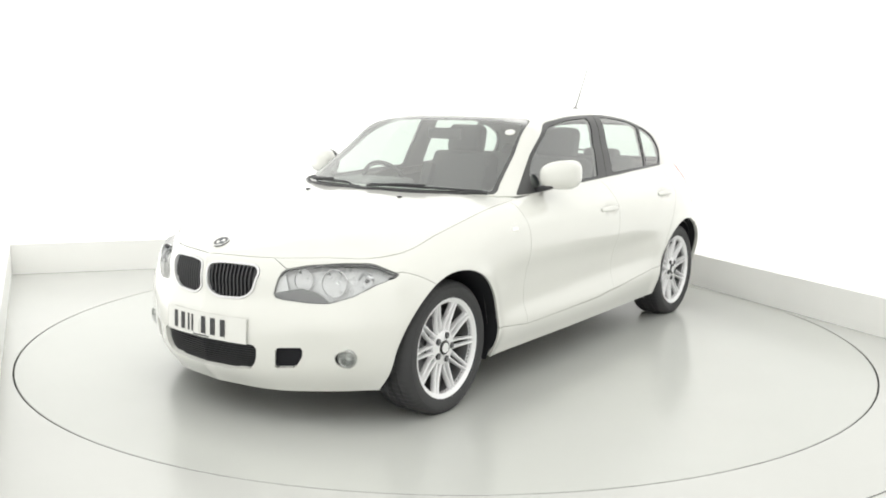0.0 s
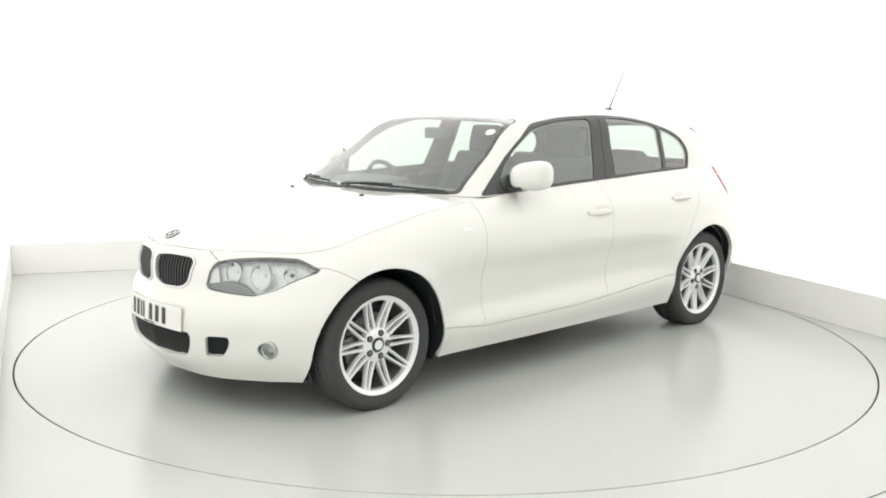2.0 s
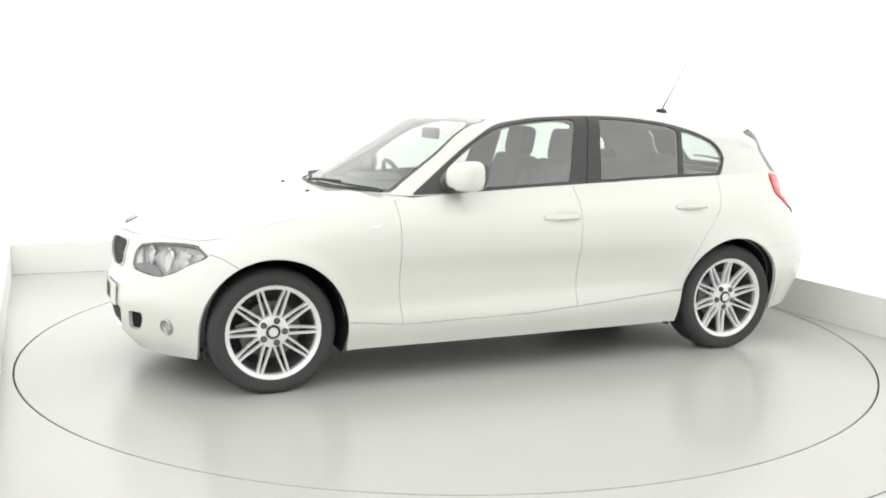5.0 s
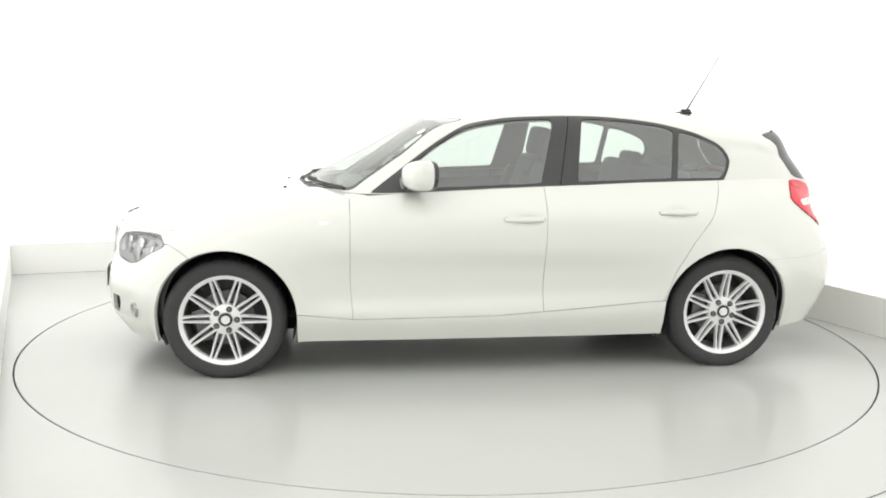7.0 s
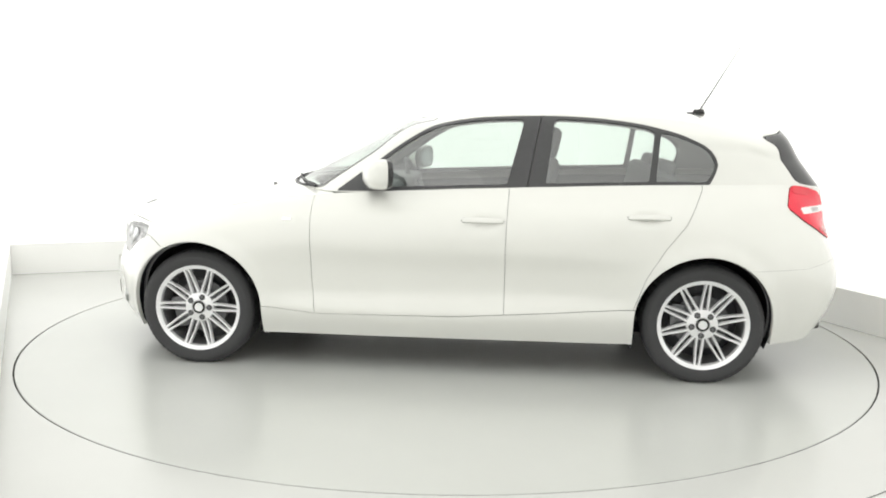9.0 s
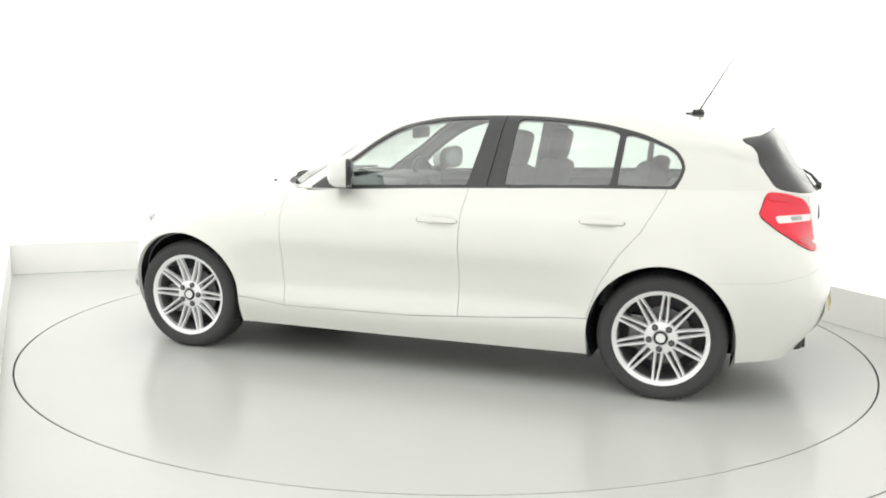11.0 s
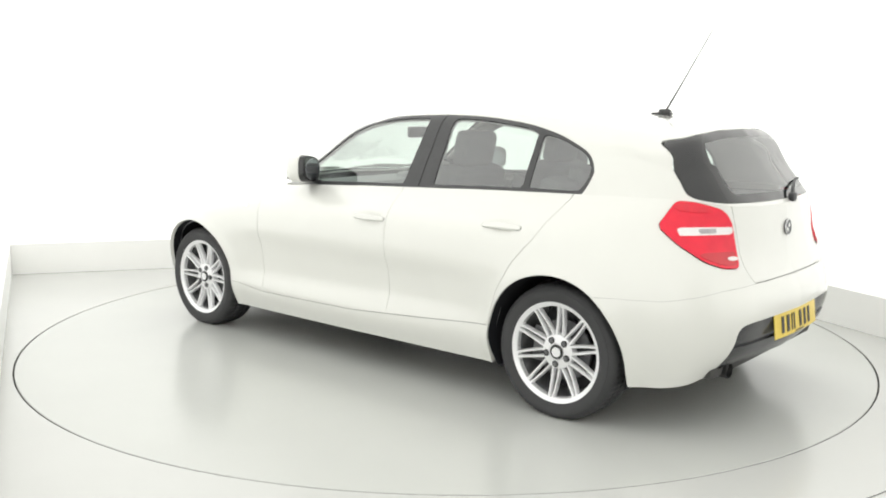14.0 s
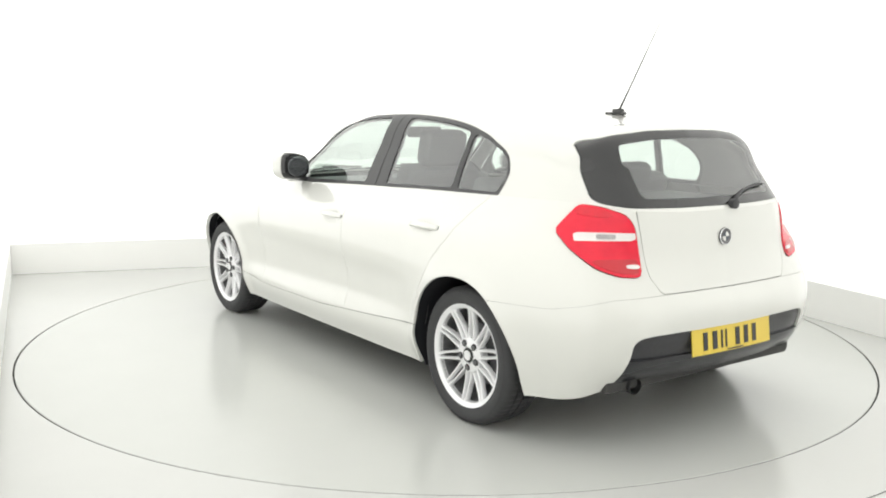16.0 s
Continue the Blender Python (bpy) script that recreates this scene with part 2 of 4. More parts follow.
def region(poly, ax=(1, 0, 0), az=(0, 0, 1), where=None, round_to=None):
    """Signed distance to a smoothed polygon given in the projection on the axes ax and az."""
    p = np.asarray(poly, float)
    if round_to:
        q = np.vstack([p[-2:], p, p[:2]])
        pts = []
        for i in range(2, len(q) - 2):
            a, b, c = q[i - 1], q[i], q[i + 1]
            la, lc = np.linalg.norm(a - b), np.linalg.norm(c - b)
            r = min(round_to, la * 0.45, lc * 0.45)
            s, e = b + (a - b) / la * r, b + (c - b) / lc * r
            for t in np.linspace(0, 1, 6):
                pts.append((1 - t) ** 2 * s + 2 * t * (1 - t) * b + t * t * e)
        p = np.array(pts)
    ax, az = np.array(ax, float), np.array(az, float)
    nxt = np.roll(p, -1, axis=0)

    def f(co):
        q = np.stack([co @ ax, co @ az], 1)
        best = np.full(len(q), 1e9)
        inside = np.zeros(len(q), bool)
        for a, b in zip(p, nxt):
            e = b - a
            w = q - a
            t = np.clip((w @ e) / (e @ e + 1e-15), 0, 1)
            best = np.minimum(best, np.linalg.norm(w - t[:, None] * e, axis=1))
            c = (a[1] > q[:, 1]) != (b[1] > q[:, 1])
            with np.errstate(divide="ignore", invalid="ignore"):
                inside ^= c & (q[:, 0] < (b[0] - a[0]) * (q[:, 1] - a[1]) / (b[1] - a[1]) + a[0])
        val = np.where(inside, -best, best)
        if where is not None:
            val = np.where(where(co), val, np.maximum(val, 0.05))
        return val
    return f


def grown(f, d):
    return lambda co: f(co) - d


# ---- the room ----


def room():
    back = (Vector((-0.321, 0.947, 0)), 2.69)
    right = (Vector((0.912, 0.409, 0)), 2.47)
    # corners of the floor, anticlockwise
    def meet(a, b):
        m = Matrix(((a[0].x, a[0].y), (b[0].x, b[0].y)))
        return (m.inverted() @ Vector((a[1], b[1]))).to_3d()
    left = (-right[0], 2.52)
    front = (-back[0], 7.6)
    cs = [meet(back, left), meet(back, right), meet(front, right), meet(front, left)]
    # floor with a round hole for the turntable
    bm = bmesh.new()
    seg = 128
    inner = [bm.verts.new((math.cos(2 * math.pi * i / seg) * (DISC_R + 0.0085), math.sin(2 * math.pi * i / seg) * (DISC_R + 0.0085), 0)) for i in range(seg)]
    outer = [bm.verts.new((math.cos(2 * math.pi * i / seg) * 14, math.sin(2 * math.pi * i / seg) * 14, 0)) for i in range(seg)]
    low = [bm.verts.new(v.co - Vector((0, 0, 0.05))) for v in inner]
    for i in range(seg):
        j = (i + 1) % seg
        bm.faces.new((inner[i], outer[i], outer[j], inner[j]))
        bm.faces.new((low[i], inner[i], inner[j], low[j]))
    fl = part("floor", bm, FLOOR, None, smooth=False)
    tagged(fl, "pale grey glossy painted studio floor", "floor", kind="structure")
    bm = lathe([(DISC_R + 0.2, -0.05), (0.001, -0.05)], 96, "z")
    tagged(part("pit", bm, GAP, None), "dark recess under the turntable", "floor", kind="structure")
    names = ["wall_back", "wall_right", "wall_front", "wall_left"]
    hp, top, th = PLINTH, 3.4, 0.12
    for k in range(4):
        a, b = cs[k], cs[(k + 1) % 4]
        d = (b - a).normalized()
        nn = Vector((d.y, -d.x, 0))
        ln = (b - a).length
        mid = (a + b) / 2
        if nn.dot(mid) > 0:
            nn = -nn
        rot = Matrix((( d.x, nn.x, 0), (d.y, nn.y, 0), (0, 0, 1))).to_4x4()
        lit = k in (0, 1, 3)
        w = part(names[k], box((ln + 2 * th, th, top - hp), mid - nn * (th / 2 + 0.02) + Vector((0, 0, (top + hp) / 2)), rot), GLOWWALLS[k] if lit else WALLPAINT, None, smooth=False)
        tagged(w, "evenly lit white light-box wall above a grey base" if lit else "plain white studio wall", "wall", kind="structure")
        s = part("baseboard", box((ln, 0.03, hp), mid - nn * 0.015 + Vector((0, 0, hp / 2)), rot, bevel=0.004), BASEPAINT, None, smooth=False)
        tagged(s, "low pale grey panel along the wall foot", "baseboard", kind="structure")
    c = sum(cs, Vector()) / 4
    d = (cs[1] - cs[0]).normalized()
    e = (cs[2] - cs[1])
    rot = Matrix(((d.x, -d.y, 0), (d.y, d.x, 0), (0, 0, 1))).to_4x4()
    bm = box(((cs[1] - cs[0]).length + 1, e.length + 1, 0.1), c + Vector((0, 0, top + 0.06)), rot)
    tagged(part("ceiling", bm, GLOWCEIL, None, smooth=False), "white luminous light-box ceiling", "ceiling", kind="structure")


PLINTH = 0.25


def floor_joint():
    bm = bmesh.new()
    r0, r1 = 2.886, 2.891
    av = np.linspace(radians(-68), radians(-42), 40)
    rows = [[bm.verts.new((r * math.cos(a), r * math.sin(a), z)) for a in av] for r, z in ((r0, 0.0005), (r0, 0.002), (r1, 0.002), (r1, 0.0005))]
    for p, q in zip(rows, rows[1:]):
        for i in range(len(av) - 1):
            bm.faces.new((p[i], p[i + 1], q[i + 1], q[i]))
    tagged(part("floor_seam", bm, SEAM, None), "thin grey joint in the studio floor", "floor joint", kind="structure")


def turntable():
    bm = lathe([(0.001, -0.04), (DISC_R - 0.004, -0.04), (DISC_R, -0.036), (DISC_R, -0.003), (DISC_R - 0.003, 0), (0.001, 0)], 160, "z")
    top = new("turntable")
    tagged(top, "large round pale grey vehicle turntable flush with floor", "turntable")
    part("disc", bm, DISC, top, smooth=False)
    bm = lathe([(DISC_R + 0.001, -0.03), (DISC_R + 0.003, -0.03), (DISC_R + 0.003, -0.002), (DISC_R + 0.001, -0.002)], 160, "z", closed=True)
    part("rim_seal", bm, GAP, top, "thin dark seal round the disc")
    return top


# ---- the car: master surfaces (x forward, y left, z up, origin on the ground between the axles) ----
R_F, R_R = 0.362, 0.355


def flare(g):
    for cx, r in ((1.33, R_F), (-1.33, R_R)):
        d = np.hypot(g[..., 0] - cx, g[..., 2] - 0.31)
        side = np.clip((g[..., 1] - 0.5) / 0.2, 0, 1)
        g[..., 1] += side * 0.012 * np.exp(-(((d - r) / 0.045) ** 2))
    # hollow door skins below a crease along the flank
    x, z = g[..., 0], g[..., 2]
    soft = lambda v: 1 / (1 + np.exp(-np.clip(v, -40, 40)))
    side = np.clip((g[..., 1] - 0.6) / 0.15, 0, 1)
    hollow = soft((0.618 + 0.02 * x - z) / 0.022) * soft((z - 0.395 + 0.03 * x) / 0.017) * soft((0.86 - x) / 0.05) * soft((x + 0.90) / 0.05)
    g[..., 1] -= side * 0.017 * hollow
    # finger dishes behind the door handles
    for hx, hz in ((-.215, .812), (-1.025, .850)):
        dish = np.exp(-(((x - hx) / .062) ** 4) - ((z - hz) / .030) ** 4)
        g[..., 1] -= side * 0.011 * dish
    return g


def perimeter():
    # design lines round the car, from the nose centre by the left flank to the tail centre
    bottom_edge = [(1.985, 0, .150), (1.94, .30, .153), (1.82, .52, .160), (1.73, .64, .167), (1.66, .73, .176), (1.33, .80, .185), (.95, .80, .185), (.3, .805, .185), (-.35, .805, .187), (-.95, .80, .19), (-1.33, .80, .20), (-1.70, .755, .208), (-1.92, .66, .238), (-2.01, .50, .300), (-2.05, .28, .305), (-2.07, 0, .305)]
    sill_line = [(2.064, 0, .25), (2.012, .30, .252), (1.875, .54, .26), (1.77, .68, .265), (1.67, .775, .28), (1.33, .84, .30), (.95, .845, .31), (.3, .85, .305), (-.35, .85, .31), (-.95, .845, .32), (-1.33, .84, .33), (-1.72, .79, .34), (-1.98, .68, .36), (-2.065, .52, .37), (-2.105, .28, .375), (-2.12, 0, .375)]
    lower_flank = [(2.085, 0, .35), (2.030, .30, .352), (1.885, .55, .355), (1.775, .70, .36), (1.67, .80, .38), (1.33, .858, .42), (.95, .845, .42), (.3, .838, .41), (-.35, .838, .41), (-.95, .845, .42), (-1.33, .862, .44), (-1.73, .815, .45), (-2.01, .69, .47), (-2.095, .53, .475), (-2.13, .28, .48), (-2.145, 0, .48)]
    mid_flank = [(2.082, 0, .46), (2.024, .30, .463), (1.88, .56, .465), (1.76, .72, .465), (1.66, .812, .49), (1.33, .866, .54), (.95, .854, .54), (.3, .845, .53), (-.35, .845, .53), (-.95, .860, .55), (-1.33, .872, .57), (-1.73, .825, .57), (-2.01, .69, .58), (-2.09, .53, .58), (-2.13, .28, .585), (-2.145, 0, .585)]
    upper_flank = [(2.052, 0, .56), (1.985, .30, .565), (1.84, .55, .565), (1.735, .715, .565), (1.645, .805, .59), (1.33, .866, .65), (.95, .866, .66), (.3, .868, .67), (-.35, .868, .67), (-.95, .870, .69), (-1.33, .866, .70), (-1.73, .80, .695), (-1.975, .675, .69), (-2.05, .53, .675), (-2.088, .28, .67), (-2.10, 0, .67)]
    shoulder = [(2.052, 0, .65), (1.975, .30, .655), (1.82, .53, .66), (1.705, .69, .655), (1.63, .778, .67), (1.33, .838, .74), (.95, .848, .79), (.3, .852, .82), (-.35, .853, .835), (-.95, .845, .845), (-1.33, .82, .85), (-1.72, .74, .84), (-1.925, .63, .82), (-2.008, .49, .80), (-2.05, .26, .79), (-2.065, 0, .79)]
    crown = [(2.030, 0, .725), (1.945, .29, .724), (1.79, .50, .727), (1.665, .65, .722), (1.59, .73, .735), (1.33, .775, .80), (.95, .785, .87), (.3, .79, .90), (-.35, .79, .92), (-.95, .77, .935), (-1.33, .745, .945), (-1.68, .685, .95), (-1.855, .595, .94), (-1.988, .475, .92), (-2.04, .26, .90), (-2.058, 0, .90)]
    crest = [(2.018, 0, .738), (1.930, .285, .737), (1.775, .49, .74), (1.65, .63, .738), (1.57, .705, .755), (1.32, .745, .822), (.95, .745, .895), (.3, .723, .95), (-.3, .728, .975), (-.85, .712, 1.0), (-1.3, .675, 1.01), (-1.62, .640, 1.015), (-1.81, .577, 1.01), (-1.975, .465, .99), (-2.035, .25, .98), (-2.055, 0, .98)]
    rows = [bottom_edge, sill_line, lower_flank, mid_flank, upper_flank, shoulder, crown, crest]
    return surface(rows, 0.018, 0.016, flare), rows[-1]


ROOF_X = [0.30, 0.14, -0.18, -0.45, -0.79, -1.13, -1.5, -1.80]
ROOF_Z = [1.315, 1.343, 1.371, 1.384, 1.391, 1.388, 1.356, 1.318]
HOOD_X = [0.55, 0.95, 1.15, 1.4, 1.65, 1.82, 1.93, 1.98, 2.018]
HOOD_Z = [1.02, 0.958, 0.935, 0.900, 0.857, 0.817, 0.784, 0.764, 0.738]


def greenhouse():
    belt = [(.95, 0, .958), (.89, .34, .957), (.72, .63, .945), (.60, .710, .94), (.25, .725, .95), (-.3, .728, .975), (-.85, .712, 1.0), (-1.3, .675, 1.01), (-1.62, .640, 1.015), (-1.81, .577, 1.01), (-1.975, .465, .99), (-2.035, .25, .98), (-2.055, 0, .98)]
    mid_glass = [(.57, 0, 1.155), (.53, .32, 1.15), (.43, .592, 1.125), (.355, .648, 1.11), (.15, .665, 1.14), (-.3, .668, 1.16), (-.85, .658, 1.17), (-1.3, .630, 1.17), (-1.56, .60, 1.16), (-1.725, .562, 1.13), (-1.868, .45, 1.125), (-1.917, .24, 1.125), (-1.935, 0, 1.125)]
    glass_top = [(.25, 0, 1.323), (.23, .30, 1.318), (.17, .537, 1.295), (.10, .572, 1.285), (-.05, .578, 1.318), (-.35, .580, 1.343), (-.85, .578, 1.33), (-1.22, .568, 1.29), (-1.47, .553, 1.265), (-1.648, .53, 1.235), (-1.755, .415, 1.279), (-1.785, .22, 1.305), (-1.80, 0, 1.312)]
    roof_rail = [(.19, 0, 1.34), (.17, .28, 1.335), (.10, .475, 1.318), (.03, .505, 1.322), (-.09, .512, 1.348), (-.38, .515, 1.374), (-.85, .512, 1.366), (-1.19, .502, 1.337), (-1.43, .490, 1.306), (-1.60, .47, 1.277), (-1.70, .36, 1.305), (-1.745, .2, 1.323), (-1.76, 0, 1.329)]
    rows = [belt, mid_glass, glass_top, roof_rail]
    xs = [.10, .08, .02, -.06, -.18, -.42, -.85, -1.15, -1.38, -1.53, -1.62, -1.67, -1.69]
    top = [(x, 0, float(np.interp(x, ROOF_X[::-1], ROOF_Z[::-1]))) for x in xs]
    rim = rows[-1]
    mid = []
    for (x, y, z), (tx, _, tz) in zip(rim, top):
        mid.append(((x + tx) / 2, y / 2, z + (tz - z) * 0.72))
    return surface(rows + [mid, top], 0.018, 0.016)


def hood_surface(line):
    """From the fender crest to the centre line, in cross sections."""
    line = np.array(line[:8])
    rows = []
    hx, hz = np.array(HOOD_X), np.array(HOOD_Z)
    for k in np.linspace(0, 1, 7):
        row = []
        for x, y, z in line:
            zc = float(np.interp(x, hx, hz))
            rise = 1 - (1 - k) ** 2
            bulge = 0.010 * math.exp(-((k - 0.35) / 0.16) ** 2) * min(1, y / 0.5)
            row.append((x, y * (1 - k), z + (zc - z) * rise + bulge))
        rows.append(row)
    return surface(rows, 0.02, 0.02)


D45 = (0.7071, -0.7071, 0)     # runs round the nose corner, from the flank to the nose
T45 = (-0.7071, -0.7071, 0)    # runs round the tail corner, from the flank to the tail
YAX = (0, 1, 0)

HEADLIGHT = [(.602, .680), (.72, .721), (.85, .722), (1.00, .712), (1.10, .695), (1.128, .66), (1.152, .578), (1.10, .566), (1.0, .557), (.92, .556), (.82, .585), (.72, .635)]
TAIL = [(.748, .905), (.845, 1.010), (.93, 1.003), (1.04, .975), (1.075, .93), (1.112, .727), (1.02, .735), (.93, .765), (.82, .835)]
KIDNEY = [(.020, .697), (.10, .706), (.245, .703), (.268, .682), (.246, .598), (.205, .566), (.07, .560), (.022, .588)]
INTAKE = [(-.30, .372), (.30, .372), (.292, .30), (.26, .255), (.10, .235), (-.10, .235), (-.26, .255), (-.292, .30)]
VENT = [(.375, .366), (.478, .372), (.476, .330), (.446, .278), (.365, .270)]


def curve(pts, n=60):
    """Dense smooth line through the points."""
    p = np.array(pts, float)
    k = np.r_[0, np.cumsum(np.linalg.norm(np.diff(p, axis=0), axis=1))]
    return [tuple(q) for q in spline(p, k, np.linspace(0, k[-1], n))]


BROW = [(.594, .944), (.388, 1.097), (.210, 1.223), (.090, 1.289), (-.092, 1.329), (-.335, 1.346), (-.610, 1.349), (-.823, 1.336), (-1.065, 1.300), (-1.252, 1.243), (-1.362, 1.178), (-1.392, 1.115), (-1.376, 1.060), (-1.346, 1.005)]
BELT = [(-.503, .988), (-.056, .970), (.27, .951)]
DLO = curve(BROW) + BELT
INNER = curve([(x + .015 * nx, z + .015 * nz) for (x, z), (nx, nz) in zip(BROW[1:-1], [(-.6, -.8), (-.55, -.84), (-.45, -.9), (-.2, -1), (0, -1), (0, -1), (.05, -1), (.2, -1), (.4, -.9), (.7, -.65), (1.1, -.1), (1.0, .25)])])
GLASS_F = [p for p in INNER if -.385 < p[0] < .385] + [(-.392, 1.318), (-.312, .997), (.27, .972), (.43, .962), (.44, 1.02)]
GLASS_R = [(-.552, 1.327)] + [p for p in INNER if -1.06 < p[0] < -.56] + [(-1.070, 1.272), (-1.040, 1.022), (-.512, 1.005)]
GLASS_Q = [(-1.100, 1.266)] + [p for p in INNER if p[0] < -1.11] + [(-1.33, 1.024), (-1.075, 1.022)]
FDOOR = [(.70, .92), (.70, .5), (.675, .20), (-.312, .20), (-.315, .7), (-.325, .97), (-.325, 1.1), (.70, 1.1)]
RDOOR = [(-.325, 1.1), (-.325, .97), (-.315, .7), (-.312, .20), (-.90, .20), (-.985, .42), (-1.03, .55), (-1.12, .70), (-1.22, .82), (-1.31, .99), (-1.31, 1.1)]
SCREEN = [(-.650, .952), (.650, .952), (.632, .985), (.53, 1.300), (.46, 1.325), (.2, 1.333), (-.2, 1.333), (-.46, 1.325), (-.53, 1.300), (-.632, .985)]
BACKLIGHT = [(-.535, 1.214), (-.522, 1.237), (-.495, 1.256), (-.40, 1.284), (-.22, 1.302), (0, 1.306), (.22, 1.302), (.40, 1.284), (.495, 1.256), (.522, 1.237), (.535, 1.214), (.552, 1.12), (.562, 1.018), (.49, 1.001), (.25, .996), (-.25, .996), (-.49, 1.001), (-.562, 1.018), (-.552, 1.12)]

# ---- the car ----


def arch(cx, r):
    def f(co):
        d = np.where(co[:, 2] > 0.31, np.hypot(co[:, 0] - cx, co[:, 2] - 0.31), np.abs(co[:, 0] - cx)) - r
        return np.where(co[:, 1] > 0.45, d, 0.1)
    return f


def circle(y, z, r, where):
    return lambda co: np.where(where(co), np.hypot(co[:, 1] - y, co[:, 2] - z) - r, 0.1)


NOSE = lambda co: co[:, 0] > 1.45
TAILEND = lambda co: co[:, 0] < -1.45
SIDE = lambda co: co[:, 1] > 0.45
GAPW = 0.0012


def both(pc):
    return joined(pc, mirrored(pc))


def pair(name, pc, material, parent, label="", depth=0.012):
    return [panel(name, pc, material, parent, label, depth), panel(name, mirrored(pc), material, parent, label, depth)]


def take(rest, f, gap=GAPW):
    """Cuts the region out of the rest, with a fine joint left open round it."""
    a, _ = cut(rest, grown(f, -gap))
    _, b = cut(rest, grown(f, gap))
    return tidy(a), tidy(b)


def nearest(pc, x=None, y=None, z=None):
    d = np.zeros(len(pc.co))
    for k, v in enumerate((x, y, z)):
        if v is not None:
            d += (pc.co[:, k] - v) ** 2
    i = int(np.argmin(d))
    return Vector(pc.co[i]), Vector(pc.nor[i])


def facing(n, up=(0, 0, 1)):
    """Turns z to n, y up."""
    n = Vector(n).normalized()
    x = Vector(up).cross(n).normalized()
    y = n.cross(x)
    return Matrix(((x.x, y.x, n.x), (x.y, y.y, n.y), (x.z, y.z, n.z))).to_4x4()


def wheel(car, x, y, turn, steer=0.0):
    """A wheel whose outer face looks to +y before it is placed."""
    hub = new("wheel")
    hub.parent = car
    side = 1 if y > 0 else -1
    hub.matrix_basis = Matrix.Translation((x, y, 0.3045)) @ pose(0, 0, 0, 0, 0, 0 if side > 0 else 180) @ pose(0, 0, 0, 0, turn, 0)
    tagged(hub, "silver multi-spoke alloy wheel with a black tyre")
    # tyre, flattened a little where it stands
    prof = [(.222, -.195), (.232, -.205), (.262, -.212), (.288, -.207), (.306, -.196), (.3145, -.180), (.3165, -.150), (.3168, -.147), (.310, -.146), (.310, -.140), (.3168, -.139),
            (.317, -.108), (.310, -.107), (.310, -.099), (.317, -.098), (.3168, -.066), (.310, -.065), (.310, -.059), (.3168, -.058), (.3165, -.040), (.3145, -.022), (.306, -.006),
            (.290, .004), (.287, .0045), (.285, .0075), (.262, .0085), (.258, .006), (.240, .003), (.232, -.002), (.229, -.012), (.220, -.02)]
    bm = lathe([(r * .985 if r > .25 else r, h) for r, h in prof], 192)
    bm.verts.ensure_lookup_table()
    # cross cuts in the tread shoulders
    for i, v in enumerate(bm.verts):
        ring, k = divmod(i, 192)
        if prof[ring][0] > .3055 and k % 3 == 0:
            v.co.x *= .988
            v.co.z *= .988
    flat = Matrix.Rotation(radians(turn), 3, "Y")
    for v in bm.verts:
        low = (flat @ v.co).z + .3045
        if low < .0015:
            v.co += flat.inverted() @ Vector((0, 0, .0015 - low))
    part("tyre", bm, RUBBER, hub, "black road tyre")
    # barrel apart from the bright rim, its shade and dirt put into the colour
    part("rim_barrel", lathe([(.203, -.19), (.206, -.10), (.2080, -.040), (.2095, -.022)], 72), SHADED_BARREL, hub, "inner rim barrel, greyed for shade and dirt")
    bm = lathe([(.2082, -.034), (.2095, -.022), (.2120, -.012), (.2205, -.008), (.2265, -.0035), (.2325, -.0015), (.2345, -.006), (.2315, -.016)], 96)
    lathe([(.080, -.068), (.0815, -.038), (.077, -.0285), (.062, -.0235), (.038, -.021), (.034, -.026), (.001, -.026)], 60, bm=bm)
    n = 10
    for k in range(n):
        for s in (-1, 1):
            a0 = 2 * math.pi * k / n
            spoke = bmesh.new()
            sec = []
            # radius, height, offset of the centre line, half width
            for r, yy, off, w in ((.055, -.0260, .0140, .0066), (.085, -.0285, .0165, .0063), (.130, -.0260, .0155, .0059), (.175, -.0190, .0132, .0056), (.200, -.0130, .0116, .0060), (.2170, -.0095, .0110, .0078)):
                pts = []
                for dx, dy in ((-w * 1.25, -.024), (-w, -.0045), (-w * .45, 0), (w * .45, 0), (w, -.0045), (w * 1.25, -.024)):
                    px, pz = s * off + dx, r
                    c, sn = math.cos(a0), math.sin(a0)
                    pts.append(spoke.verts.new((c * px + sn * pz, yy + dy, -sn * px + c * pz)))
                sec.append(pts)
            for u, v in zip(sec, sec[1:]):
                for i in range(6):
                    j = (i + 1) % 6
                    spoke.faces.new((u[i], u[j], v[j], v[i]))
            spoke.faces.new(sec[0])
            spoke.faces.new(sec[-1])
            merge(bm, spoke)
    part("rim", bm, ALLOY, hub, "silver twin-spoke alloy rim")
    part("brake_disc", lathe([(.001, -.105), (.14, -.105), (.143, -.10), (.143, -.085), (.14, -.082), (.08, -.082), (.078, -.06), (.001, -.06)], 48), DARKMETAL, hub, "grey iron brake disc")
    part("brake_caliper", box((.07, .06, .17), (.125, -.095, 0.0), bevel=.012), DARKMETAL, hub, "dark grey brake caliper")
    bm = lathe([(.200, -.16), (.10, -.15), (.001, -.15)], 32)
    part("dust_shield", bm, BLACK, hub, "black shield behind the brake disc")
    va = radians(18)
    part("valve", tube([(.205 * math.sin(va), -.030, .205 * math.cos(va)), (.190 * math.sin(va), -.012, .190 * math.cos(va))], .004, 8), BLACK, hub, "black tyre valve")
